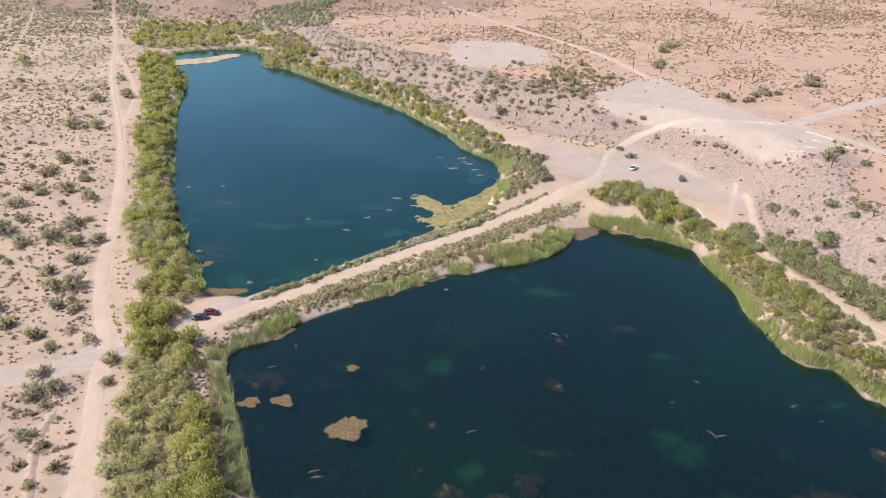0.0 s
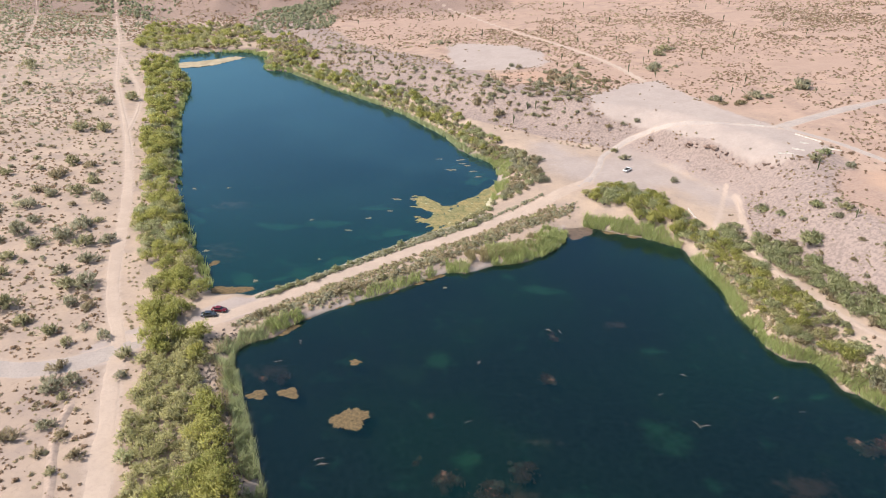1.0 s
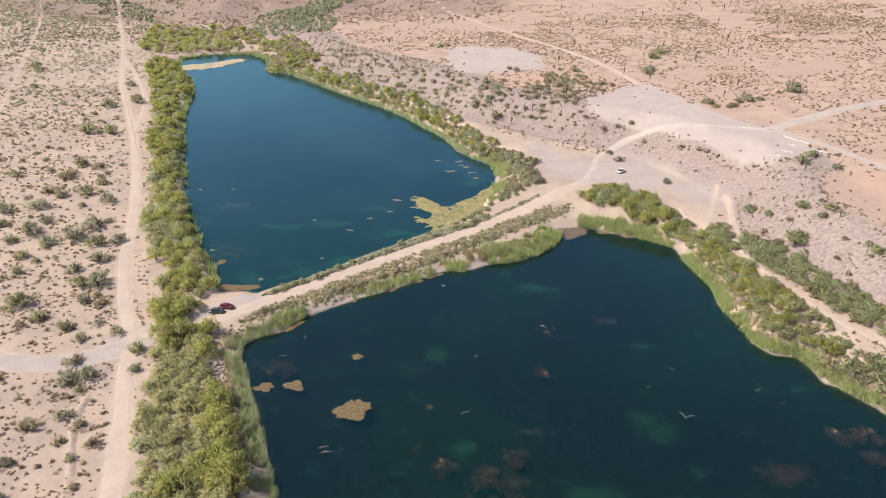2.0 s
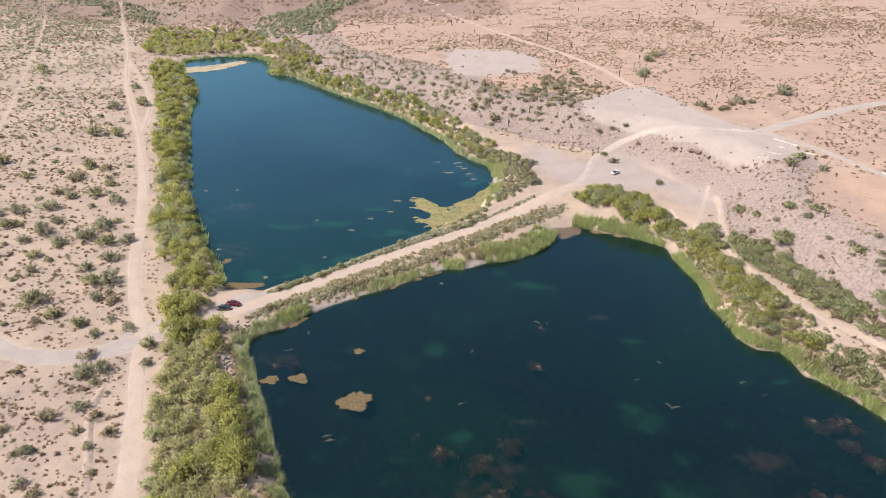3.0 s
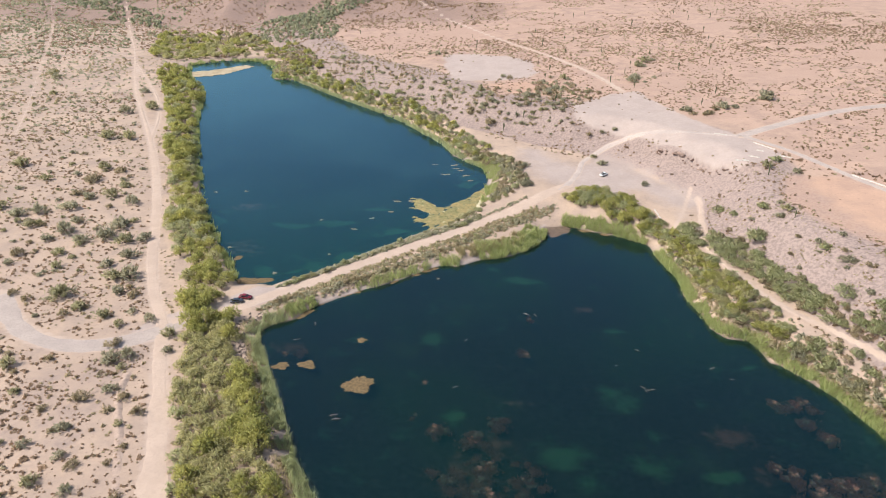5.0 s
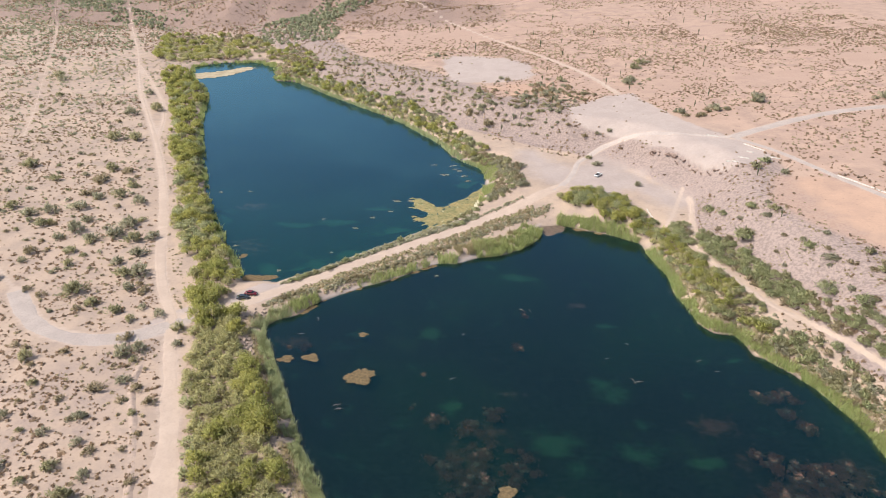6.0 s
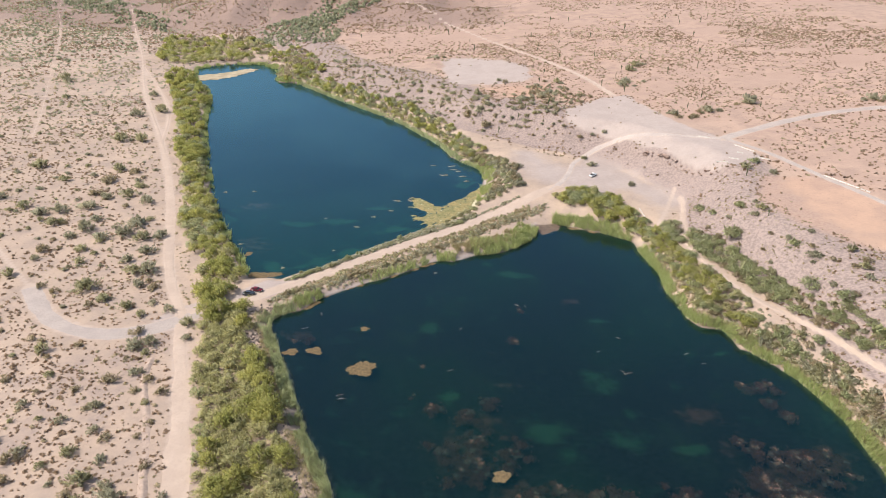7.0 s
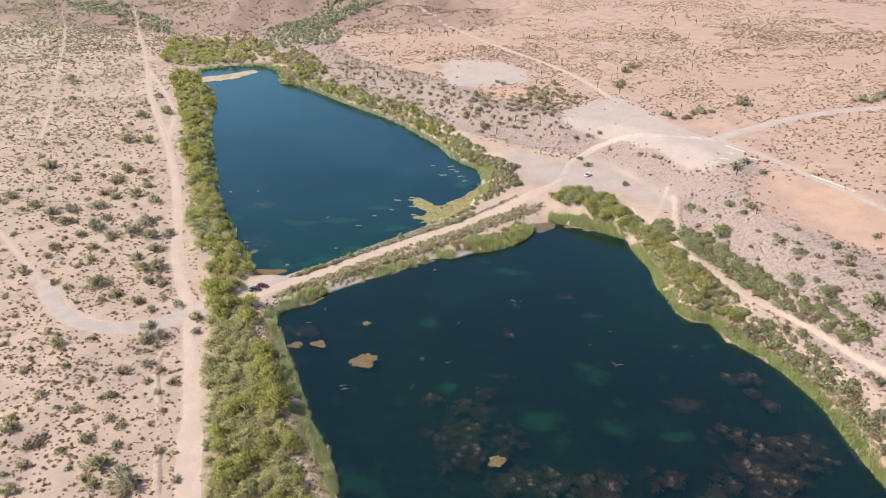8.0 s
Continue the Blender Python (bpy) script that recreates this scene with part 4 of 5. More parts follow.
# larger shrubs of the western plain: x, y, radius
WEST_SHRUBS = [(-304, 477, 4.5), (-298, 470, 3.8), (-215, 432, 3.6), (-193, 390, 4.5), (-274, 421, 3), (-205, 378, 4), (-191, 325, 3.8), (-179, 326, 3.8),
               (-168, 261, 4), (-160, 275, 3.2), (-149.5, 255.5, 3), (-137.6, 237, 3), (-160.5, 228, 3.6), (-151.6, 216, 2.8), (-140.7, 198, 3.2),
               (-133, 201.5, 3.8), (-123.5, 198, 3.2), (-117, 186, 3), (-121.3, 178.7, 2.4), (-110, 171.5, 3.8), (-114.5, 170, 3.2), (-109.3, 160, 2.2),
               (-103.5, 159, 2.1), (-116.6, 150, 2.6), (-106.5, 145.6, 2.6), (-91.4, 145, 2), (-99.6, 140.4, 1.8), (-82, 136.6, 2.4), (-79.2, 128, 1.6), (-94, 122.5, 3)]
WEST_SHRUBS_TWO = [(-96, 130.5, 2.3), (-90, 125, 2.4), (-88, 110, 2), (-208.5, 238, 3), (-191, 228, 3.5), (-167.4, 210.6, 2.8), (-190, 261.6, 2.8), (-159, 186, 2.8),
                   (-139, 177, 2.2), (-159.4, 165.7, 2.5), (-144, 158.6, 2), (-126.8, 157.3, 4.2), (-121, 118.7, 2.4), (-112.5, 107.7, 1.6), (-94.2, 105.7, 2.6), (-92.4, 94.7, 1.9),
                   (-99.2, 88.8, 1.5), (-90.7, 76.8, 2.2), (-95.2, 72.5, 1.6), (-82.7, 68, 2.8), (-81.6, 75, 1.8), (-72.7, 61.9, 3.6), (-81, 61.6, 2), (-112.4, 80.2, 2.6), (-112, 94.4, 1.5)]
WEST_SHRUBS_THREE = [(-104, 73.8, 2.1), (-100.2, 58.9, 2), (-87.9, 85.3, 1.4), (-82.6, 107.2, 1.9), (-84.6, 101.6, 1.5), (-61.7, 63.9, 1.3), (-131.2, 212.2, 4), (-211.9, 279.5, 4), (-170.1, 277.7, 3.1), (-166.1, 244.2, 3.1), (-159.1, 240.3, 2.8), (-172.5, 224.3, 3.3), (-151.4, 206.1, 3.8), (-154.8, 198.7, 2.5), (-143.3, 187.5, 2.8), (-179.2, 220.9, 3.3), (-149.8, 243.8, 3.3), (-117.2, 200.6, 2.8)]
EAST_SHRUBS = [(73.7, 297.5, 2.2), (76, 287, 2.6), (112, 224.7, 3), (122, 209.6, 2.4), (128, 202, 2.6), (115.6, 195, 4), (135, 241, 2.6), (145, 234, 2.2),
               (90, 259, 2), (142, 247, 2.5), (140, 130, 4), (134, 124, 3.5), (129.8, 102.7, 2.5), (124, 90, 2.5), (116, 118.7, 2.6), (129.5, 175, 2.5),
               (132.5, 165.4, 3), (131, 141.7, 2), (144, 164, 2), (162, 171, 2), (142.5, 152, 2.2), (145.5, 325, 4), (172, 338, 5), (129.6, 436, 4), (239, 332.6, 4)]
HILL_SHRUBS = [(114.7, 393, 4), (125.8, 323, 3), (135, 317, 2.5), (251.6, 336, 4), (123, 424, 4), (110, 387, 4), (11.6, 361, 3.6), (22, 346, 3.8), (24, 362, 2.6),
               (-1.5, 389, 3), (-6.7, 376, 2.6), (-37, 405, 3.4), (-65.5, 439, 3), (-29, 405, 3.2), (18.7, 359, 3), (45.4, 366, 3.4), (55, 391, 3), (58.4, 371, 3.4),
               (37, 408, 2.6), (71, 401, 3), (86, 312, 2), (80, 313, 1.8), (74, 314, 2), (17, 372, 2.6), (2.2, 393, 2.6), (-12, 492, 3.4), (52, 378, 3.2), (64, 380, 3)]
for x, y, r in WEST_SHRUBS + WEST_SHRUBS_TWO + WEST_SHRUBS_THREE:
    pick = random.random()
    (OLIVE if pick < 0.4 else SAGE if pick < 0.8 else DRY).plant(x, y, r * 1.05, random.uniform(0.75, 1.0))
for x, y, r in EAST_SHRUBS + HILL_SHRUBS:
    pick = random.random() + (0.35 if y > 300 else 0)
    (GREENBUSH if pick < 0.15 else OLIVE if pick < 0.55 else SAGE if pick < 1.1 else DRY).plant(x, y, r * 0.95, random.uniform(0.7, 0.95))
    for _ in range(3 if y > 300 and r > 2.4 else 0):
        (SAGE if random.random() < 0.5 else DRY).plant(x + random.gauss(0, 5), y + random.gauss(0, 2.5), random.uniform(0.9, 2.2), random.uniform(0.7, 0.95))
PLAIN = [(-120, 40), (-160, 120), (-330, 300), (-330, 420), (-215, 420), (-128, 230), (-95, 155), (-72, 100), (-62, 40)]
for x, y in sites(PLAIN, 10.5, 12, 1.2, 4.0, 1.0):
    pick = random.random()
    (OLIVE if pick < 0.25 else SAGE if pick < 0.55 else DRY).plant(x, y, random.uniform(0.7, 1.9), random.uniform(0.7, 0.95))
FAR_SLOPE = [(30, 345), (8, 358), (-8, 380), (-45, 425), (-82, 466), (-108, 498), (-90, 520), (-55, 470), (-15, 425), (20, 395), (50, 372), (48, 350)]
for x, y in sites(FAR_SLOPE, 7.5, 14, 1.0, 4.0, 1.0):
    pick = random.random()
    (OLIVE if pick < 0.22 else SAGE if pick < 0.65 else DRY if pick < 0.95 else GREENBUSH).plant(x, y, random.uniform(1.2, 2.4), random.uniform(0.7, 0.95))
SLOPE = [(118, 110), (112, 160), (108, 215), (125, 215), (150, 150), (175, 95)]
for x, y in sites(SLOPE, 9.5, 13, 1.0, 4.0, 1.0):
    (SAGE if random.random() < 0.6 else DRY).plant(x, y, random.uniform(0.9, 2.0), random.uniform(0.7, 0.95))


# ---------------------------------------------------------------- plants past counting
def tufts(name, material, x, y, radius, cards, seed, label, size=0.42, flat=0.75, airy=False):
    """Small scrub in one mesh: a few leaf sprays for each tuft."""
    gen = np.random.default_rng(seed)
    z = ground_z(x, y)
    n = len(x)
    way = gen.normal(size=(n, cards, 3))
    way /= np.linalg.norm(way, axis=2)[..., None]
    way[..., 2] = np.abs(way[..., 2])
    c = np.stack([x, y, z], 1)[:, None, :] + way * radius[:, None, None] * gen.uniform(0.3, 0.85, (n, cards, 1)) * [1, 1, flat]
    verts, quads = leaf_cards(c.reshape(-1, 3), (way + gen.normal(size=way.shape) * 0.5).reshape(-1, 3), 1.0, gen)
    middle = np.repeat(c.reshape(-1, 3), 3, 0)
    verts = middle + (verts - middle) * np.repeat(np.repeat(radius, cards) * size * 2.3, 3)[:, None]
    ob = quick(name, verts, quads, material)
    if airy:
        lit = way.reshape(-1, 3) * 0.55 + [0, 0, 0.55] + gen.normal(size=(n * cards, 3)) * 0.2
        lit = np.repeat(lit / np.linalg.norm(lit, axis=1)[:, None], 3, 0)
        shade_smooth(ob).data.normals_split_custom_set_from_vertices(lit.tolist())
    return tagged(ob, label, "scrub", kind="stuff")


def scattered(box, density, seed, clump=20.0, keep=None):
    gen = np.random.default_rng(seed)
    x0, y0, x1, y1 = box
    n = int((x1 - x0) * (y1 - y0) * density)
    x, y = gen.uniform(x0, x1, n), gen.uniform(y0, y1, n)
    ok = (gen.random(n) < smooth(0.25, 0.7, fbm(x, y, clump, seed))) & (shore(x, y) > 6) & (road_distance(x, y) > 0.9)
    for area in (PAD, SHELF, UPPER_PAD, RED_PATCH, SCARP):
        ok &= (area_distance(x, y, area) > -1.5) | (gen.random(n) < 0.05)
    if keep:
        ok &= keep(x, y)
    return x[ok], y[ok], gen


west = lambda x, y: line_distance(x, y, LEFT_ROAD)[1] < 2
east = lambda x, y: (line_distance(x, y, FOOT)[1] > -6) & (fbm(x, y, 42, 77) + 0.3 * fbm(x, y, 7, 78) > 0.60)
for k, material in enumerate((SCRUB, LEAF_DRY, SCRUB)):
    x, y, gen = scattered((-340, 40, -50, 430), 0.095 - 0.02 * k, 30 + k, 18, west)
    tufts("scrub", material, x, y, gen.uniform(0.28, 0.9, len(x)), 11, 40 + k, "low brown and grey scrub on the western plain", airy=True)
    x, y, gen = scattered((20, 60, 430, 560), 0.112 - 0.02 * k, 50 + k, 24, east)
    tufts("scrub", material, x, y, gen.uniform(0.25, 0.95, len(x)), 8, 60 + k, "low brown and grey scrub on the eastern rise", airy=True)
    x, y, gen = scattered((-700, 400, -190, 1100), 0.028, 70 + k, 60)
    tufts("far_scrub", (SCRUB, LEAF_SAGE, LEAF_DRY)[k], x, y, gen.uniform(0.5, 1.7, len(x)), 6, 80 + k, "dense desert scrub in the distance", 0.54, airy=True)
    x, y, gen = scattered((-200, 430, 560, 1100), 0.042, 90 + k, 45, east)
    tufts("far_scrub", (SCRUB, LEAF_DRY, SCRUB)[k], x, y, gen.uniform(0.35, 1.15, len(x)), 5, 100 + k, "desert scrub on the far hills", 0.56, airy=True)
x, y, gen = scattered((-430, 330, -160, 640), 0.022, 143, 35, west)
tufts("scrub", LEAF_SAGE, x, y, gen.uniform(0.5, 1.5, len(x)), 9, 144, "olive and brown scrub on the upper plain", 0.45, airy=True)
x, y, gen = scattered((-150, 30, -55, 165), 0.34, 140, 9, west)
tufts("scrub", SCRUB, x, y, gen.uniform(0.22, 0.62, len(x)), 7, 141, "small brown tufts on gravelly soil", airy=True)
gen = np.random.default_rng(145)
x, y = gen.uniform(-175, -50, 6500), gen.uniform(50, 345, 6500)
off = line_distance(x, y, LEFT_ROAD)[1]
keep = (off > 2.6) & (off < 8.5) & (shore(x, y) > 6) & (road_distance(x, y) > 0.4) & (gen.random(6500) < smooth(0.22, 0.5, fbm(x, y, 9, 146)))
tufts("scrub", LEAF_DRY, x[keep], y[keep], gen.uniform(0.25, 0.85, int(keep.sum())), 11, 147, "brown tufts between the dirt road and the trees", airy=True)
x, y, gen = scattered((-420, 600, 40, 1000), 0.055, 150, 40)
tufts("far_scrub", SCRUB, x, y, gen.uniform(0.5, 1.5, len(x)), 5, 151, "brown scrub over the far reddish hills", 0.56, airy=True)
x, y, gen = scattered((-820, 540, -300, 1100), 0.034, 152, 50)
tufts("far_scrub", WASH_LEAF, x, y, gen.uniform(0.6, 2.0, len(x)), 6, 153, "dense grey-green scrub on the far plain", 0.5, airy=True)
# shrubby stony slope above the far pond
x, y, gen = scattered((-160, 330, 130, 560), 0.11, 120, 15, lambda x, y: np.abs(line_distance(x, y, FOOT)[1] - 18) < 22)
tufts("slope_scrub", LEAF_DRY, x, y, gen.uniform(0.4, 1.4, len(x)), 15, 121, "grey-green scrub on the stony slope", 0.34, 0.75, True)
x, y, gen = scattered((95, 60, 170, 270), 0.28, 122, 12, lambda x, y: np.abs(line_distance(x, y, FOOT)[1] - 16) < 20)
tufts("slope_scrub", LEAF_DRY, x, y, gen.uniform(0.2, 0.7, len(x)), 11, 123, "sparse dry scrub on the stony slope", 0.36, airy=True)
x, y = UNDERGROWTH
tufts("brushwood", DEADWOOD, x, y, np.random.default_rng(16).uniform(0.25, 0.8, len(x)), 7, 125, "dead brush and leaf litter between trees and reeds", 0.3, 0.6)
# woods round the upper end of the water and along the far wash
WOODS = [(-262, 556), (-238, 541), (-222, 547), (-205, 561), (-168, 565), (-150, 558), (-172, 600), (-205, 650), (-262, 672), (-300, 665)]
WASH_WOODS = [(-205, 672), (-175, 642), (-130, 638), (-95, 755), (-55, 860), (-95, 930), (-150, 830), (-168, 745)]
WASH_HEAD = [(-190, 660), (-200, 632), (-165, 600), (-120, 575), (-105, 590), (-112, 640), (-135, 668)]
SCRUB_WOODS = [(-310, 690), (-330, 765), (-298, 720), (-380, 800), (-420, 870), (-520, 960), (-560, 930), (-440, 800)]
for x, y in sites(WOODS, 5.6, 130, 1, 1, 1.0):
    pick = random.random()
    if fbm(x, y, 22, 33) > 0.36:
        (FAR_WILLOW if pick < 0.28 else TAMARISK if pick < 0.85 else DRY).plant(x, y, random.uniform(0.8, 1.4), random.uniform(0.7, 1.0))
    else:
        (DRY if pick < 0.5 else OLIVE).plant(x, y, random.uniform(1.5, 2.8), 0.9)
for outline, spacing, material, size, seed, label in ((WASH_WOODS, 5.6, WASH_LEAF, (1.2, 3.4), 131, "scattered green trees along the far wash"),
                                                      (SCRUB_WOODS, 6.0, WASH_LEAF, (1.2, 3.2), 132, "grey-green thicket on the far plain"),
                                                      (WASH_HEAD, 5.0, WASH_LEAF, (1.0, 2.8), 133, "grey-green bushes where the wash meets the pond")):
    spots = np.array(sites(outline, spacing, seed, 1, 1, 1.0))
    gen = np.random.default_rng(seed)
    ob = tufts("far_woods", material, spots[:, 0], spots[:, 1], gen.uniform(*size, len(spots)), 46, seed, label, 0.22, 1.3, True)


def brush_along(line, material, spread, count, seed, label):
    gen = np.random.default_rng(seed)
    p = resample(line, 0.5)
    k = gen.integers(0, len(p), count)
    x, y = (p[k] + gen.normal(size=(count, 2)) * spread).T
    ok = (road_distance(x, y) > 0.2) & (shore(x, y) > 0.4) & (area_distance(x, y, PARKING) > 0)
    return tufts("bank_brush", material, x[ok], y[ok], gen.uniform(0.4, 1.1, int(ok.sum())), 26, seed, label, 0.24, 1.0, True)


brush_along([(-50, 172.5), (-42, 179.5), (-29, 192.5), (-8, 212.5), (9.6, 224.5), (14, 231)], LEAF_SAGE, 1.3, 620, 240, "grey-olive brush on the causeway's edge")
brush_along([(-58, 153), (-51, 160), (-40, 166.5), (-24.5, 178.5), (-7, 192.5), (11, 208.5), (25.5, 223), (46, 238)], LEAF_DRY, 1.5, 640, 241, "tangled dry brush on the causeway's edge")
brush_along([(-58, 153), (-51, 160), (-40, 166.5), (-24.5, 178.5), (-7, 192.5), (11, 208.5), (25.5, 223), (46, 238)], LEAF_SAGE, 1.6, 640, 242, "grey-green brush on the causeway's edge")
brush_along([(88, 190), (89.5, 170), (92, 153), (100, 146), (106, 131), (114, 116), (118.5, 100), (119, 80)], LEAF_DRY, 2.6, 700, 243, "dry brush behind the eastern reeds")

brush_along([(91, 190), (92.5, 170), (95, 153), (103, 148), (109, 133), (117, 118), (121.5, 102), (122, 82)], LEAF_SAGE, 2.6, 600, 244, "grey-green brush behind the eastern reeds")
for off, material, seed in ((3.2, LEAF_DRY, 248), (4.6, LEAF_SAGE, 249), (3.8, LEAF_OLIVE, 250)):
    way = np.gradient(far_line, axis=0)
    way /= np.hypot(way[:, 0], way[:, 1])[:, None]
    brush_along([tuple(p) for p in far_line + way[:, ::-1] * [off, -off]], material, 1.7, 420, seed, "mixed dry brush along the far pond")
mid_line = resample(CAUSEWAY[3:9], 1.0)
turned = np.gradient(mid_line, axis=0)[:, ::-1] * [1, -1]
for side, material, count, seed, label in ((4.9, LEAF_DRY, 420, 245, "pale dry brush beside the causeway road"), (5.2, LEAF_SHRUB, 260, 246, "olive brush beside the causeway road"),
                                           (-3.9, LEAF_SAGE, 300, 247, "grey-olive brush beside the causeway road")):
    brush_along([tuple(p) for p in mid_line + turned * side], material, 0.45 if side < 0 else 1.15, count, seed, label)


def reeds(name, line, out, reach, height, density, seed, label, dry=False, lean=0.5, width=0.10, green=None, gap=0.30):
    """A belt of reed blades along a line: out metres to its right, reach metres to its left."""
    gen = np.random.default_rng(seed)
    p = resample(line, 0.5)
    n = int(len(p) * 0.5 * (out + reach) * density)
    k = gen.integers(1, len(p) - 1, n)
    way = p[np.minimum(k + 1, len(p) - 1)] - p[k - 1]
    way /= np.hypot(way[:, 0], way[:, 1])[:, None]
    along = np.concatenate([[0], np.cumsum(np.hypot(*np.diff(p, axis=0).T))])[k]
    swell = 0.55 + 0.9 * fbm(along, along * 0 + seed, 9, seed % 7, 3)
    off = gen.uniform(-reach, out, n) * swell
    xy = p[k] + np.stack([way[:, 1], -way[:, 0]], 1) * off[:, None] + gen.normal(size=(n, 2)) * 0.25
    thick = fbm(xy[:, 0], xy[:, 1], 3.5, 5, 2)
    keep = thick > gap
    xy, n = xy[keep], int(keep.sum())
    z = np.maximum(ground_z(xy[:, 0], xy[:, 1]), -0.5)
    h = height * gen.uniform(0.6, 1.15, n) * (0.75 + 0.5 * thick[keep])
    a = gen.uniform(0, 2 * np.pi, n)
    bend = fbm(xy[:, 0], xy[:, 1], 4, 9, 2) * 12
    tip = np.stack([np.cos(bend), np.sin(bend)], 1) * (h * lean * gen.uniform(0.3, 1.3, n))[:, None] + gen.normal(size=(n, 2)) * 0.15
    w = np.stack([np.abs(np.cos(a)), np.sin(a)], 1) * width * gen.uniform(0.6, 1.3, n)[:, None]
    flat = lambda q, hh: np.concatenate([q, hh[:, None]], 1)
    v = np.stack([flat(xy - w / 2, z), flat(xy + w / 2, z), flat(xy + tip * 0.35 + w / 2, z + h * 0.62), flat(xy + tip * 0.35 - w / 2, z + h * 0.62),
                  flat(xy + tip + w * 0.12, z + h), flat(xy + tip - w * 0.12, z + h)], 1).reshape(-1, 3)
    b = np.arange(n)[:, None] * 6
    quads = np.concatenate([b + [0, 1, 2, 3], b + [3, 2, 4, 5]], 1).reshape(-1, 4)
    ob = shade_smooth(quick(name, v, quads, REED_DRY if dry else green or REED))
    face = np.stack([w[:, 1], -w[:, 0], w[:, 0] * 0], 1)
    face = face / np.linalg.norm(face, axis=1)[:, None] * 0.75 + [-0.2, -0.05, 0.55] + gen.normal(size=face.shape) * 0.22
    face = np.repeat(face / np.linalg.norm(face, axis=1)[:, None], 6, 0)
    ob.data.normals_split_custom_set_from_vertices(face.tolist())
    return tagged(ob, label, "reeds", kind="stuff")


reeds("reeds", [(14, 305), (21, 293), (20.5, 272), (16.5, 250)], 1.6, 5.0, 1.8, 17, 214, "bright green reeds at the corner of the far pond", gap=0.44)
W_SHORE = [(-17, 45), (-21, 61), (-24, 71), (-28.5, 79.5), (-34, 89), (-39.5, 102), (-44.5, 112.5), (-50, 126), (-55, 136), (-57.5, 142), (-54, 147), (-49, 150)]
reeds("reeds", W_SHORE, 0.6, 2.8, 2.0, 38, 200, "pale green reeds along the western shore of the pond", False, 0.5, 0.085, REED_PALE)
reeds("dry_reeds", W_SHORE, -1.8, 5.4, 1.2, 11, 201, "straw-coloured dead reeds behind the shore", True, 0.6)
reeds("reeds", [(-50, 151.5), (-45.5, 156.5), (-42, 160.5)], 2.0, 2.4, 2.0, 22, 202, "green reeds below the causeway")
reeds("reeds", [(-30, 169.5), (-22, 175), (-13, 181), (-5, 188)], 1.2, 2.0, 1.7, 18, 203, "green reeds below the causeway")
reeds("reeds", [(-2, 190.5), (2, 191), (6, 190.5)], 1.8, 2.4, 1.8, 22, 204, "yellow-green reeds on a small spit")
reeds("reeds", [(13, 196), (25, 199.5), (34, 207.5), (39, 215), (40, 222)], 1.8, 6.8, 2.2, 26, 205, "tall green reeds in a broad bed")
reeds("dry_reeds", [(6, 194), (14, 198), (25, 203), (33, 212)], 1.0, 6.0, 1.9, 20, 206, "straw-coloured reeds behind the green ones", True)
reeds("reeds", [(49, 229.5), (56.5, 226.5), (64, 224), (74.5, 218.5), (82, 213)], 1.8, 3.6, 2.2, 28, 207, "dark green reeds at the head of the pond")
E_SHORE = [(82.5, 203), (84, 192), (86.5, 182), (84.5, 172), (86.5, 160.5), (87, 151.5), (90, 147), (97.4, 145.5), (98.5, 138), (102, 131.5), (106, 126), (110, 118.7),
           (113.8, 107.7), (115.7, 97.7), (115.4, 87), (115.6, 78.8), (117, 68), (118, 55)]
reeds("reeds", E_SHORE, 0.9, 2.0, 1.9, 34, 208, "bright green reeds along the eastern shore of the pond")
reeds("dry_reeds", E_SHORE, -0.4, 3.6, 1.2, 9, 209, "straw-coloured dead reeds behind the shore", True, 0.6)
reeds("reeds", [(17, 300), (3, 317), (-2, 336), (-19, 363), (-35.4, 389), (-58.4, 414), (-94, 454), (-121, 488)], 1.2, 2.0, 1.6, 9, 210, "pale green reeds along the far pond", False, 0.35, 0.24, REED_PALE)
reeds("reeds", [(-120, 487), (-131, 491), (-139, 497), (-148, 538), (-165, 556)], 2.6, 4.0, 2.2, 8, 211, "thick reeds at the far end of the water", False, 0.3, 0.33, None, 0.42)
reeds("reeds", [(-165, 559), (-205, 555), (-221, 536)], 2.0, 3.0, 2.0, 7, 212, "reeds at the far end of the water", False, 0.3, 0.35, None, 0.45)
reeds("reeds", [(-221, 534), (-205, 487), (-189, 466), (-174, 433), (-164, 391), (-152, 354), (-135, 308), (-111, 246), (-99, 220), (-83, 191), (-78, 183), (-74.5, 175)], 1.5, 1.6, 2.2, 9, 213,
      "reeds below the willows of the far pond", False, 0.4, 0.2, REED, 0.5)

# ---------------------------------------------------------------- cactuses, rocks and concrete
def make_saguaro(name, height, arms, seed):
    gen = np.random.default_rng(seed)
    base = new(name)
    bm = bmesh.new()
    tube(bm, [(0, 0, -0.2), (0, 0, height * 0.4), (0.04, 0, height * 0.8), (0.05, 0, height * 0.96), (0.05, 0, height)], [0.22, 0.28, 0.26, 0.18, 0.05], 10)
    part("trunk", bm, CACTUS, base)
    for k in range(arms):
        a, z = gen.uniform(0, 6.28), height * gen.uniform(0.4, 0.55)
        c, s, up = math.cos(a), math.sin(a), height * gen.uniform(0.25, 0.4)
        bm = bmesh.new()
        tube(bm, [(0.1 * c, 0.1 * s, z), (0.5 * c, 0.5 * s, z + 0.05), (0.75 * c, 0.75 * s, z + 0.35), (0.78 * c, 0.78 * s, z + up), (0.78 * c, 0.78 * s, z + up + 0.15)],
             [0.13, 0.15, 0.16, 0.14, 0.04], 8)
        part("arm", bm, CACTUS, base)
    return base


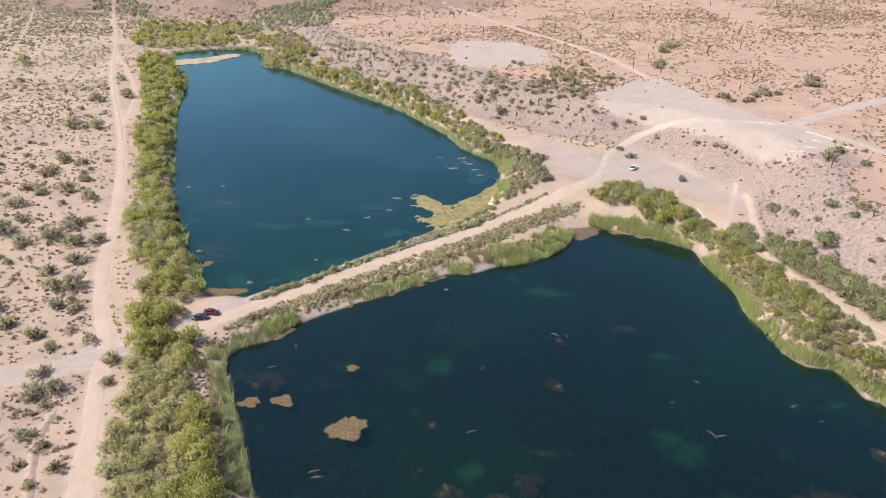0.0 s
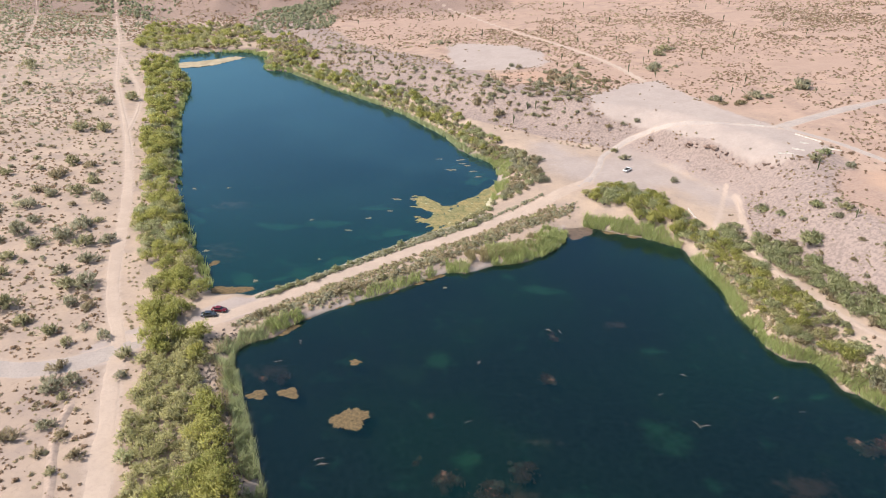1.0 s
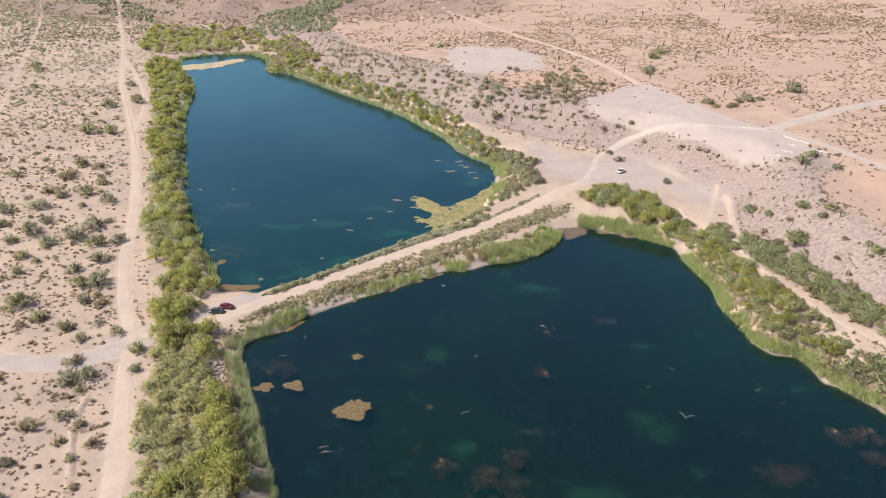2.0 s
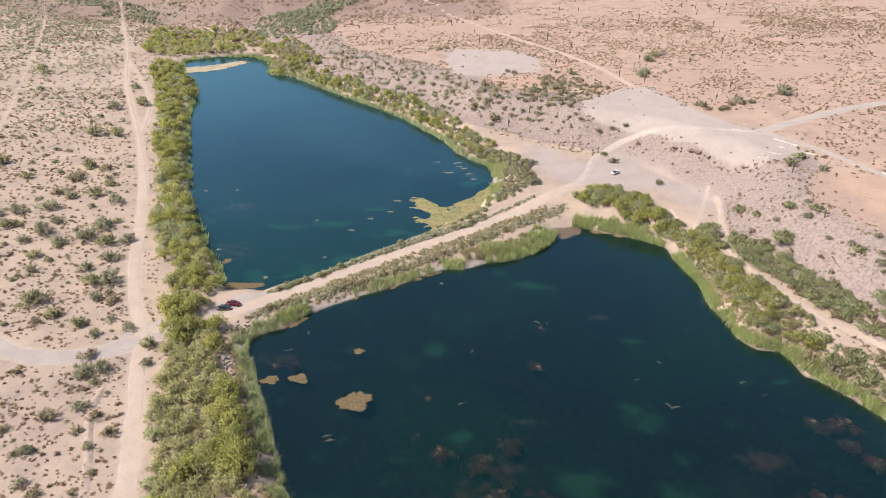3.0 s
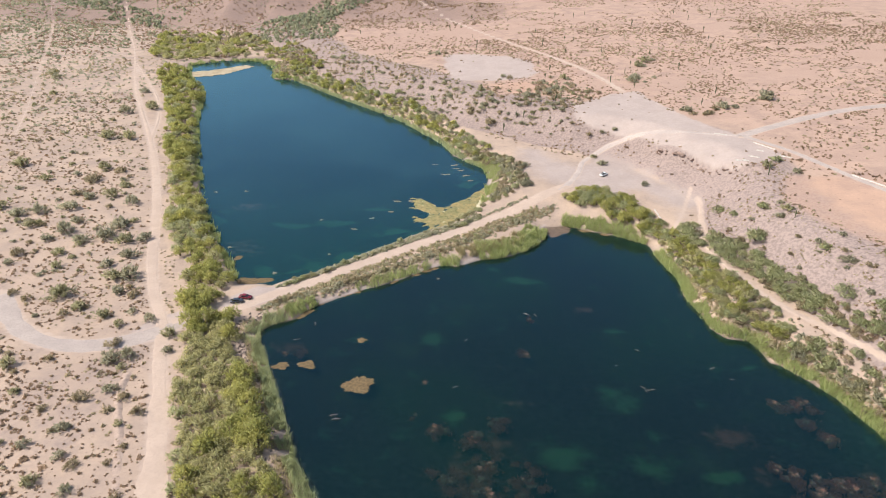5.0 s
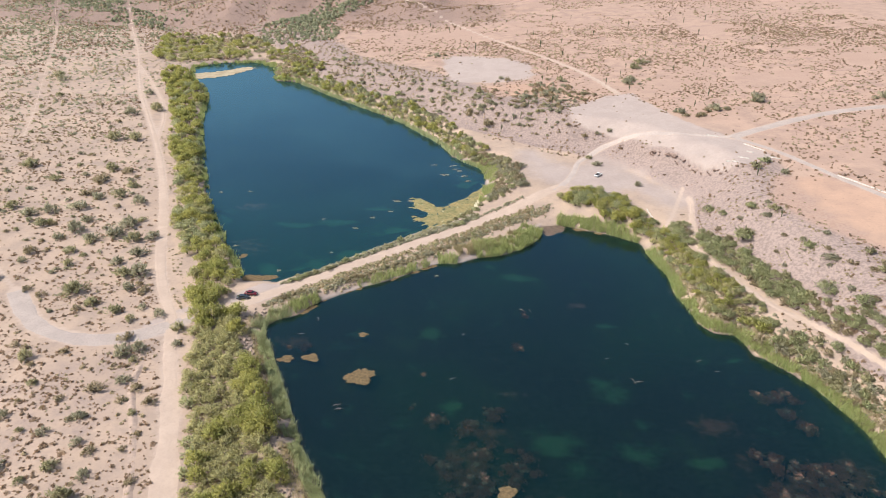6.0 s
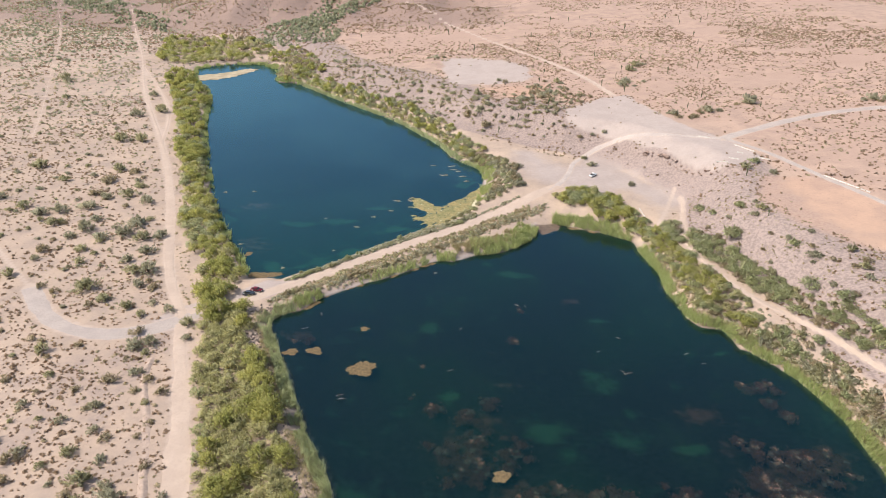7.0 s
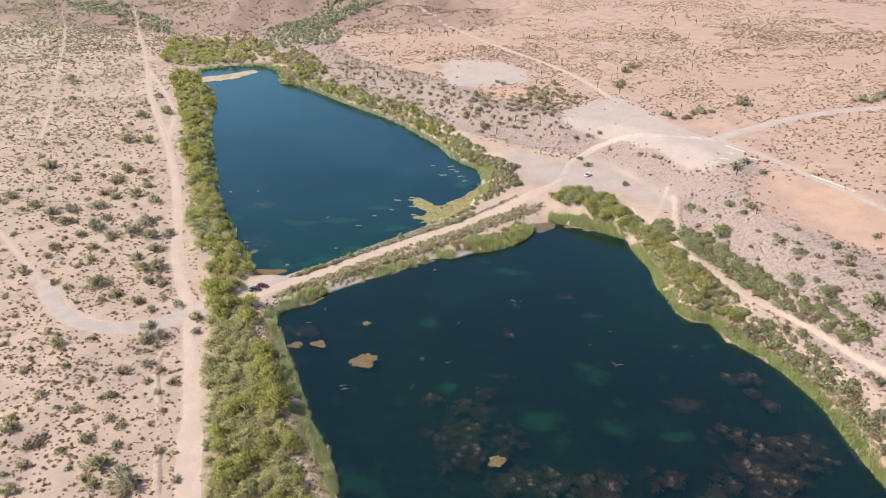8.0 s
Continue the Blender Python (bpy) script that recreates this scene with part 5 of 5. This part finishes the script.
SAGUARO = Nursery(make_saguaro, "tall saguaro cactus on the stony slope", "cactus", "saguaro cactuses",
                  [("saguaro_cactus", 4.2 + 0.5 * k, (2, 0, 3, 1)[k], 300 + k) for k in range(4)])
for x, y in ((133.5, 234.4), (128.4, 196.5), (136, 332), (37.3, 344), (41.3, 342.5), (81.7, 473), (111, 408), (-22.5, 613), (-85, 593), (15.6, 628), (-51, 515), (46, 350),
             (60, 352), (109, 372), (150, 352), (98, 388), (30, 338), (176, 330)):
    SAGUARO.plant(x, y, random.uniform(0.65, 0.95))
gen = np.random.default_rng(310)
for _ in range(36):
    x, y = gen.uniform(-60, 230), gen.uniform(400, 620)
    if line_distance(x, y, FOOT)[1] > 15 and road_distance(x, y) > 3 and area_distance(x, y, UPPER_PAD) > 3:
        SAGUARO.plant(float(x), float(y), float(gen.uniform(0.6, 0.95)))


def make_boulder(name, radius, seed):
    """An angular block: a lumpy ball with its sides split off along chance planes."""
    gen = np.random.default_rng(seed + 700)
    bm = bmesh.new()
    bmesh.ops.create_icosphere(bm, subdivisions=3, radius=radius)
    off = Vector((seed * 3.1, seed * 1.7, 0))
    planes = []
    for _ in range(11):
        n = gen.normal(size=3)
        planes.append((Vector(n / np.linalg.norm(n)), radius * gen.uniform(0.5, 0.85)))
    for v in bm.verts:
        v.co *= 1.1 + 0.35 * noise.noise(v.co / radius * 1.1 + off)
        for n, d in planes:
            v.co -= n * max(0.0, v.co.dot(n) - d)
        v.co *= 1 + 0.07 * noise.noise(v.co / radius * 5 + off)
        v.co.x *= 1.35
        v.co.z *= 0.7
    return part(name, bm, ROCK, None)


BOULDER = Nursery(make_boulder, "angular red-brown rock half sunk in the bank", "rock", "rocks", [("rock", 1.0, k + 1) for k in range(6)])
for line, step, low, high, sway in (([(110, 272.5), (114.5, 266), (120, 254), (127, 245)], 1.3, 0.35, 0.9, 0.8),
                                    ([(102, 284.5), (103.5, 282)], 1.5, 0.9, 1.5, 0.4), ([(107.5, 275.5), (110, 272.5)], 1.5, 0.9, 1.5, 0.4),
                                    ([(101, 287), (106, 277.5)], 2.4, 0.3, 0.8, 1.2), ([(112, 256), (117, 243), (116, 234)], 3.0, 0.25, 0.6, 2.0)):
    for x, y in resample(line, step).tolist():
        x, y = x + random.uniform(-sway, sway), y + random.uniform(-sway, sway)
        s = random.uniform(low, high)
        BOULDER.plant(x, y, s, random.uniform(0.8, 1.2), float(ground_z(x, y)) + 0.05 * s)


def make_barrier(name, length):
    """A concrete road barrier: broad foot, sloped cheeks, narrow top."""
    profile = [(-0.38, 0), (0.38, 0), (0.38, 0.10), (0.20, 0.36), (0.12, 0.86), (-0.12, 0.86), (-0.20, 0.36), (-0.38, 0.10)]
    bm = bmesh.new()
    ends = [[bm.verts.new((x, y, z)) for y, z in profile] for x in (-length / 2, length / 2)]
    n = len(profile)
    for k in range(n):
        bm.faces.new((ends[0][k], ends[0][(k + 1) % n], ends[1][(k + 1) % n], ends[1][k]))
    bm.faces.new(ends[0])
    bm.faces.new(ends[1][::-1])
    bmesh.ops.recalc_face_normals(bm, faces=bm.faces)
    bmesh.ops.bevel(bm, geom=bm.edges[:], offset=0.02, segments=1, affect="EDGES")
    return part(name, bm, CONCRETE, None)


def set_barriers(ax, ay, bx, by, length=3.6, scale=0.62):
    run, turn = math.hypot(bx - ax, by - ay), math.degrees(math.atan2(by - ay, bx - ax))
    count = max(1, round(run / length))
    for k in range(count):
        f = (k + 0.5) / count
        x, y = ax + (bx - ax) * f, ay + (by - ay) * f
        m = pose(x, y, float(ground_z(x, y)) - 0.08, 0, 0, turn + random.uniform(-3, 3)) @ Matrix.Diagonal((run / count / length * 0.96, scale, scale, 1))
        if not BARRIERS:
            BARRIERS.append(tagged(make_barrier("concrete_barrier", length), "weathered pale concrete barrier beside the road", "barrier", "concrete barriers"))
            BARRIERS[0].matrix_basis = m
        else:
            kept, BARRIERS[0].scale = BARRIERS[0].scale.copy(), (1, 1, 1)
            copy_thing(BARRIERS[0], m)
            BARRIERS[0].scale = kept


BARRIERS = []
for a in ((164.9, 230.2, 174.2, 210.6), (126, 251.5, 130.5, 248.3), (132.5, 254.5, 136.5, 251.8), (139, 262, 141.5, 260), (141.5, 272.5, 147.2, 261.5), (146, 254, 150, 250.5), (128, 286, 133, 283), (87.9, 231, 88.2, 222)):
    set_barriers(*a)


# ---------------------------------------------------------------- vehicles
def loft(rings):
    """A closed skin over cross rings with the same number of corners."""
    bm = bmesh.new()
    rows = [[bm.verts.new(p) for p in ring] for ring in rings]
    n = len(rows[0])
    for a, b in zip(rows, rows[1:]):
        for k in range(n):
            bm.faces.new((a[k], a[(k + 1) % n], b[(k + 1) % n], b[k]))
    bm.faces.new(rows[0][::-1])
    bm.faces.new(rows[-1])
    bmesh.ops.recalc_face_normals(bm, faces=bm.faces)
    return bm


def box_part(name, size, at, material, parent, bevel=0.03, taper=1.0):
    bm = bmesh.new()
    bmesh.ops.create_cube(bm, size=1)
    for v in bm.verts:
        k = taper if v.co.z > 0 else 1.0
        v.co = Vector((v.co.x * size[0] * k, v.co.y * size[1] * k, v.co.z * size[2])) + Vector(at)
    bmesh.ops.bevel(bm, geom=bm.edges[:], offset=bevel, segments=2, affect="EDGES")
    return part(name, bm, material, parent)


def make_vehicle(name, paint, length, width, pickup, m, label, category, top_z=1.62):
    """A car or a pickup with its nose along +x."""
    base = new(name)
    h, w = length / 2, width / 2
    rings = []
    for f, top, half in ((-1.0, 0.86, 0.90), (-0.96, 0.98, 0.97), (-0.55, 1.0, 1.0), (0.0, 1.0, 1.0), (0.45, 1.0, 1.0), (0.62, 0.97, 0.99), (0.93, 0.86, 0.93), (1.0, 0.70, 0.84)):
        y = w * half
        rings.append([(f * h, -y, 0.42), (f * h, -y * 1.0, 0.72), (f * h, -y * 0.95, top), (f * h, y * 0.95, top), (f * h, y, 0.72), (f * h, y, 0.42)])
    bm = loft(rings)
    bmesh.ops.bevel(bm, geom=bm.edges[:], offset=0.035, segments=2, affect="EDGES")
    shade_smooth(part("body", bm, paint, base))
    back, front = (-0.18, 0.42) if pickup else (-0.72, 0.46)
    foot = (back * h, front * h)
    roof = ((back + (0.04 if pickup else 0.30)) * h, (front - 0.26) * h)
    bm = loft([[(foot[0], -w * 0.93, 0.98), (foot[1], -w * 0.93, 0.98), (foot[1], w * 0.93, 0.98), (foot[0], w * 0.93, 0.98)],
               [(roof[0], -w * 0.74, top_z), (roof[1], -w * 0.74, top_z), (roof[1], w * 0.74, top_z), (roof[0], w * 0.74, top_z)]])
    bmesh.ops.bevel(bm, geom=bm.edges[:], offset=0.04, segments=2, affect="EDGES")
    part("window", bm, GLASS_DARK, base, "dark tinted windows")
    box_part("roof", (roof[1] - roof[0] + 0.16, w * 1.56, 0.07), ((roof[0] + roof[1]) / 2, 0, top_z + 0.025), paint, base, 0.025, 0.95)
    for f in (0.34, 0.68):
        x = foot[0] + (foot[1] - foot[0]) * f
        for side in (-1, 1):
            bm = bmesh.new()
            tube(bm, [(x, side * w * 0.945, 0.97), (x * 0.9 + 0.0, side * w * 0.765, top_z + 0.01)], [0.05, 0.05], 4)
            part("pillar", bm, paint, base)
    if pickup:
        for size, at in (((h * 0.72, 0.07, 0.14), (-h * 0.58, -w * 0.88, 1.04)), ((h * 0.72, 0.07, 0.14), (-h * 0.58, w * 0.88, 1.04)), ((0.07, w * 1.7, 0.14), (-h * 0.93, 0, 1.03))):
            box_part("bed_side", size, at, paint, base, 0.02)
        box_part("bed_floor", (h * 0.68, w * 1.66, 0.03), (-h * 0.57, 0, 1.012), RUBBER, base, 0.005)
    for x, name2, mat in ((h * 0.985, "headlight", LAMP_CLEAR), (-h * 0.985, "tail_light", LAMP_RED)):
        for side in (-1, 1):
            box_part(name2, (0.10, 0.34, 0.15), (x * 0.985, side * w * 0.62, 0.74), mat, base, 0.02)
    for x in (h * 0.99, -h * 0.99):
        box_part("bumper", (0.16, w * 1.72, 0.2), (x, 0, 0.50), STEEL if pickup else RUBBER, base, 0.04)
    for x in (-h * 0.6, h * 0.62):
        for side in (-1, 1):
            bm = bmesh.new()
            tube(bm, [(x, side * (w - 0.26), 0.36), (x, side * (w - 0.22), 0.36), (x, side * (w + 0.0), 0.36), (x, side * (w + 0.03), 0.36)], [0.33, 0.37, 0.37, 0.33], 18)
            wheel = part("wheel", bm, RUBBER, base, "black tyre")
            bm = bmesh.new()
            tube(bm, [(x, side * (w + 0.0), 0.36), (x, side * (w + 0.045), 0.36)], [0.23, 0.20], 14)
            part("rim", bm, STEEL, wheel)
    for side in (-1, 1):
        box_part("mirror", (0.14, 0.2, 0.14), (front * h - 0.12, side * (w + 0.08), 1.08), paint, base, 0.03)
    base.matrix_basis = m
    return tagged(base, label, category, "parked vehicles")


def parked(x, y, turn):
    return pose(x, y, float(ground_z(x, y)) + 0.0, 0, 0, turn)


make_vehicle("red_car", PAINT_RED, 4.3, 1.75, False, parked(-65.5, 159.3, -6), "shiny dark red car parked on the causeway", "car", 1.44)
make_vehicle("dark_car", PAINT_DARK, 4.2, 1.75, False, parked(-67.6, 156.6, 10), "slate grey car parked beside the red car", "car", 1.44)
make_vehicle("white_pickup", PAINT_WHITE, 4.8, 1.85, True, parked(74.2, 271.5, 48), "white pickup parked alone on pale gravel", "pickup")


# ---------------------------------------------------------------- what floats on the ponds and lies under the surface
def blob(name, radius, long, seed, material, ragged=0.35, height=0.09, rings=7, spokes=130):
    """A ragged floating pad with an uneven top and thin rim."""
    bm = bmesh.new()
    off = Vector((seed * 2.3, seed * 5.1, 0))
    rows = []
    for i in range(1, rings + 1):
        f = i / rings
        row = []
        for k in range(spokes):
            a = k * 2 * math.pi / spokes
            c = Vector((math.cos(a), math.sin(a), 0))
            r = radius * f * (1 + f * (ragged * noise.noise(c * 1.1 + off) * 2.0 + ragged * 0.4 * noise.noise(c * 3.7 + off) + ragged * 0.45 * noise.noise(c * 9.0 + off) + ragged * 0.5 * noise.noise(c * 23.0 + off)))
            p = c * r
            p.x *= long
            z = height * (0.25 + 1.1 * noise.noise(p * 1.4 + off)) * (1 - f ** 4) + 0.02
            row.append(bm.verts.new((p.x, p.y, z if i < rings else -0.04)))
        rows.append(row)
    hub = bm.verts.new((0, 0, height * 0.6))
    for k in range(spokes):
        bm.faces.new((hub, rows[0][k], rows[0][(k + 1) % spokes]))
    for a, b in zip(rows, rows[1:]):
        for k in range(spokes):
            bm.faces.new((a[k], b[k], b[(k + 1) % spokes], a[(k + 1) % spokes]))
    return part(name, bm, material, None)


# x, y, radius, length to width, turn
MATS = [(-22, 117.5, 3.6, 1.35, 25), (-38.3, 126.2, 2.2, 1.2, 10), (-45.6, 125.2, 2.1, 1.2, 20), (-67.5, 174.2, 3.6, 1.6, 8), (-47.3, 152.8, 2.6, 2.1, 36), (-24.1, 139.7, 1.15, 1.3, 0),
        (18.3, 75.8, 1.9, 1.15, 30), (-5.4, 186.2, 1.8, 1.7, 30), (-52.8, 174.6, 2.0, 2.0, 35), (-78, 191.5, 1.4, 1.6, 60)]
MATS += [(-33, 166.3, 0.9, 2, 38), (-29, 168.6, 0.8, 2.2, 38), (-17.5, 176.3, 0.9, 2, 35), (-10, 181.7, 1.0, 1.8, 40), (-41, 160, 0.9, 1.6, 40), (16, 196.3, 0.8, 2, 15),
         (58, 223.5, 1.3, 2.2, -12), (66, 220, 1.0, 2, -20), (-57, 146, 0.9, 1.5, 50)]
LITTER = [(-84, 200, 1.1, 2, 20), (-61.5, 180.4, 1.1, 1.8, 0), (-94, 258.3, 1.0, 2, 5), (-108, 256.5, 1.0, 2, 5), (-6.7, 302, 1.0, 3, 6), (2.5, 301, 1.3, 3, 8), (6.3, 293.5, 1.1, 3.5, 15),
          (8.7, 286, 1.0, 3, 10), (-1.3, 287, 1.2, 3, 4), (10.5, 279, 1.2, 3, 20), (-38.5, 219.7, 1.0, 2.2, 4), (-53.3, 228, 0.8, 2, 60), (-31.9, 231, 0.8, 2.5, 0), (-24.3, 238.4, 1.0, 3, 5),
          (-44, 196.3, 0.8, 2, 0), (-23.2, 251, 1.1, 3, 6), (-16.5, 251, 1.3, 2.2, 6), (4, 296, 0.7, 4, 8), (-1.6, 179.4, 0.7, 1.6, 5)]
for k, (x, y, r, long, turn) in enumerate(MATS):
    ob = blob("algae_mat", r, long, k + 1, ALGAE)
    ob.matrix_basis = pose(x, y, 0.01, 0, 0, turn)
    tagged(ob, "tan mat of dried algae floating on dark water", "algae mat", "floating algae mats")
for k, (x, y, r, long, turn) in enumerate(LITTER):
    ob = blob("weed_raft", r * 0.75, long * 0.6, k + 31, PALE_WEED, 0.95, 0.06, 4, 44)
    ob.matrix_basis = pose(x, y, 0.01, 0, 0, turn)
    tagged(ob, "small pale raft of floating weed", "weed raft", "small weed rafts")


for k, (x, y, r, long, turn) in enumerate(((-12.6, 252, 1.5, 1.7, 10), (-9, 247, 1.3, 1.5, 60), (-11.8, 229.5, 1.5, 1.6, 25), (-7.5, 225.8, 1.4, 1.5, 40), (-15.5, 254.5, 0.9, 2.0, 5), (-14, 243.5, 0.9, 1.8, 0), (-6, 222, 1.2, 1.7, 40), (-13.5, 233, 0.8, 1.6, 15))):
    ob = blob("marsh_raft", r, long, k + 61, MARSH, 0.8, 0.14, 5, 60)
    ob.matrix_basis = pose(x, y, 0.01, 0, 0, turn)
    tagged(ob, "ragged straw-coloured raft broken off the marsh mat", "weed raft", "marsh rafts")


def fill_outline(name, outline, z, material, label, category, seed, step=1.6, relief=0.15, holes=0.0):
    """An uneven low mat that fills an outline, with ragged edges and open holes towards the rim."""
    p = np.array(outline, float)
    xs, ys = np.arange(p[:, 0].min() - 4, p[:, 0].max() + 4, step), np.arange(p[:, 1].min() - 4, p[:, 1].max() + 4, step)
    gx, gy = np.meshgrid(xs, ys)
    d = area_distance(gx, gy, outline) + 4.5 * (fbm(gx, gy, 6, seed, 4) - 0.5)
    if holes:
        d = np.maximum(d, holes * (fbm(gx, gy, 2.6, seed + 4, 3) - 0.62) * smooth(-9, 0, d) * 10)
    h = z + relief * (fbm(gx, gy, 5, seed + 1) - 0.4) - 0.25 * smooth(-0.6, 1.6, d)
    i, j = np.nonzero((d[:-1, :-1] < 1.2) & (d[1:, 1:] < 1.2) & (d[:-1, 1:] < 1.2) & (d[1:, :-1] < 1.2))
    w = len(xs)
    a = i * w + j
    used, corner = np.unique(np.stack([a, a + 1, a + w + 1, a + w], 1), return_inverse=True)
    v = np.stack([gx.ravel(), gy.ravel(), h.ravel()], 1)[used]
    return tagged(shade_smooth(quick(name, v, corner.reshape(-1, 4), material)), label, category)


fill_outline("marsh_mat", [(-13.6, 253.2), (-7.2, 249.5), (-5.6, 243), (-0.9, 246), (9.1, 254.7), (17.5, 269.4), (20, 262), (18.8, 248.8), (16.5, 237.4), (11, 229), (3, 222.5), (-3.5, 220.5), (-7, 225.4), (-11.5, 229.3), (-7.7, 233.4), (-6.7, 238), (-12.5, 242.8)], 0.12, MARSH,
             "yellow-brown marsh mat in the corner of the pond", "marsh mat", 3, 0.45, 0.3, 0.45)
fill_outline("salt_patch", [(13, 248.5), (16, 253), (18.2, 249), (17.5, 241), (14.5, 238), (13.5, 243)], 0.34, SALT, "pale salt crust on the marsh mat", "salt crust", 5, 0.7, 0.2)
fill_outline("sand_bar", [(-214, 506), (-206, 490), (-190, 495), (-175, 515), (-169, 536), (-176, 539), (-196, 519)], 0.16, SAND, "pale sand bar across the far end of the pond", "sand bar", 7, 1.8, 0.3)
fill_outline("mud_flat", [(40.5, 222), (44, 217), (50, 219), (53, 226), (47, 229), (41, 228)], 0.03, MUD, "wet brown mud flat at the head of the pond", "mud flat", 9, 0.8, 0.1)

for x, y, r in ((5, 228, 1.6), (8, 230, 1.8), (11, 234, 1.9), (14, 238, 1.6), (13, 241, 1.2), (10, 238.5, 1.3), (2, 226, 1.3), (16, 243, 1.5), (7, 232.5, 1.2)):
    (OLIVE if random.random() < 0.6 else GREENBUSH).plant(x, y, r, 0.9, max(0.1, float(ground_z(x, y))))


def make_weed_clump(name, radius, seed, material, twigs=3):
    """A straggling tangle of dead weed: many fine sprays in a few uneven heaps."""
    gen = np.random.default_rng(seed)
    heaps = np.cumsum(gen.normal(size=(9, 2)) * [0.34 * radius, 0.26 * radius], 0) * 0.5
    k = gen.integers(0, 9, 420)
    at = np.concatenate([heaps[k] + gen.normal(size=(420, 2)) * radius * (0.10 + 0.16 * (k % 3))[:, None], -0.22 + 0.26 * gen.random((420, 1))], 1)
    verts, faces = leaf_cards(at, gen.normal(size=(420, 3)) + [0, 0, 0.8], 0.17, gen, 2.4)
    verts[:, 2] = np.minimum(verts[:, 2], 0.14)
    base = quick(name, verts, faces, material)
    if twigs:
        bm = bmesh.new()
        for _ in range(twigs):
            a = gen.random() * 6.28
            x, y = radius * gen.uniform(-0.8, 0.8), radius * gen.uniform(-0.6, 0.6)
            s = gen.uniform(0.25, 0.8)
            tube(bm, [(x, y, -0.1), (x + s * 0.5 * math.cos(a), y + s * 0.5 * math.sin(a), 0.12), (x + s * math.cos(a), y + s * math.sin(a), 0.06)], [0.035, 0.03, 0.015], 4)
        part("dead_branch", bm, DEADWOOD, base, "bleached bare twigs")
    return base


WEEDS = Nursery(make_weed_clump, "reddish-brown tangle of dead waterweed at the surface", "waterweed", "dead waterweed clumps",
                [("waterweed_clump", 1.0, 400 + k, WEED_RED) for k in range(5)])
DROWNED = Nursery(make_weed_clump, "rust-brown drowned weed just under the pond surface", "waterweed", "drowned waterweed clumps",
                  [("drowned_weed", 1.0, 420 + k, WEED_BROWN, 0) for k in range(5)])
# x, y, spread, how many
WEED_BEDS = [(0.3, 100.3, 1.2, 4), (9.5, 98.2, 1.2, 6), (11.9, 88.7, 1.6, 8), (3.3, 84.9, 1.2, 4), (10.2, 80.9, 2.6, 14), (21, 83.4, 2.2, 9), (26.7, 70.4, 1.6, 6), (31.3, 72.5, 1.1, 4), (40.8, 69.1, 1.2, 9), (45.6, 68, 1.8, 10),
             (62.7, 71.2, 1.2, 7), (22.1, 66.5, 2.0, 7), (32.8, 67.8, 1.5, 6), (15.5, 104.9, 0.9, 4), (-6.2, 105.3, 0.4, 1), (-4, 119.7, 0.9, 1), (38, 60, 6, 10), (84.6, 88.2, 0.9, 4), (81.7, 91, 0.8, 3)]
WEED_BEDS += [(90.4, 88, 0.7, 4), (91.4, 83, 1.5, 8), (95.5, 86.4, 1.5, 9), (83.7, 77.5, 1.4, 10), (86, 74, 1.6, 9), (93.1, 72, 0.8, 6), (88.4, 72.8, 1.5, 6), (88.9, 67.2, 2.4, 10), (103.4, 86.7, 1.0, 4), (106.7, 82.5, 1.4, 4), (76.8, 70.4, 1.4, 5),
              (99.8, 101.9, 0.9, 4), (91.7, 115, 0.6, 4), (95.8, 113.2, 0.5, 2), (96.7, 108.3, 0.5, 3), (100.6, 115.4, 1.2, 3), (98.4, 79.1, 1.8, 6), (71.2, 66.5, 1.5, 5), (28.9, 153.8, 0.7, 2), (25.9, 135, 0.7, 3), (-44, 133, 2, 2)]
for x, y, spread, count in WEED_BEDS:
    for _ in range((2 * count + 1) // 3):
        WEEDS.plant(x + random.gauss(0, spread), y + random.gauss(0, spread), random.uniform(0.6, 1.25), 1.0, random.uniform(-0.14, -0.02))
    for _ in range(int(count * 1.3)):
        DROWNED.plant(x + random.gauss(0, spread * 1.3), y + random.gauss(0, spread * 1.3), random.uniform(0.9, 2.3), 1.0, random.uniform(-0.42, -0.2))

def make_snag(name, seed):
    """A dead branch that lies half in the water, with bare twigs."""
    gen = np.random.default_rng(seed)
    bm = bmesh.new()
    tube(bm, [(-1.4, 0, -0.15), (-0.5, 0.15, 0.12), (0.5, 0.0, 0.18), (1.4, -0.2, 0.05)], [0.09, 0.08, 0.06, 0.02], 6)
    base = part(name, bm, DEADWOOD, None)
    for _ in range(6):
        f, a = gen.uniform(-1.0, 1.1), gen.uniform(0, 6.28)
        bm = bmesh.new()
        tube(bm, [(f, 0.05, 0.1), (f + 0.4 * math.cos(a), 0.05 + 0.4 * math.sin(a), 0.22), (f + 0.8 * math.cos(a), 0.05 + 0.8 * math.sin(a), 0.15)], [0.05, 0.03, 0.012], 4)
        part("twig", bm, DEADWOOD, base)
    return base


SNAGS = Nursery(make_snag, "bleached dead branch half under water", "driftwood", "dead branches in the pond", [("dead_branch", 500 + k) for k in range(3)])
for x, y in ((57.5, 120), (59.5, 119), (28, 157), (31, 156.5), (52, 130), (-27, 105), (-26, 103.5), (8, 141), (-2, 179), (5, 118), (58, 118.6), (80, 130), (84, 125), (-40, 148), (-44, 139), (88, 160), (60, 138), (-53, 228)):
    SNAGS.plant(x, y, random.uniform(0.5, 1.0), 1.0, -0.03)

for nursery in NURSERIES:
    nursery.grow()
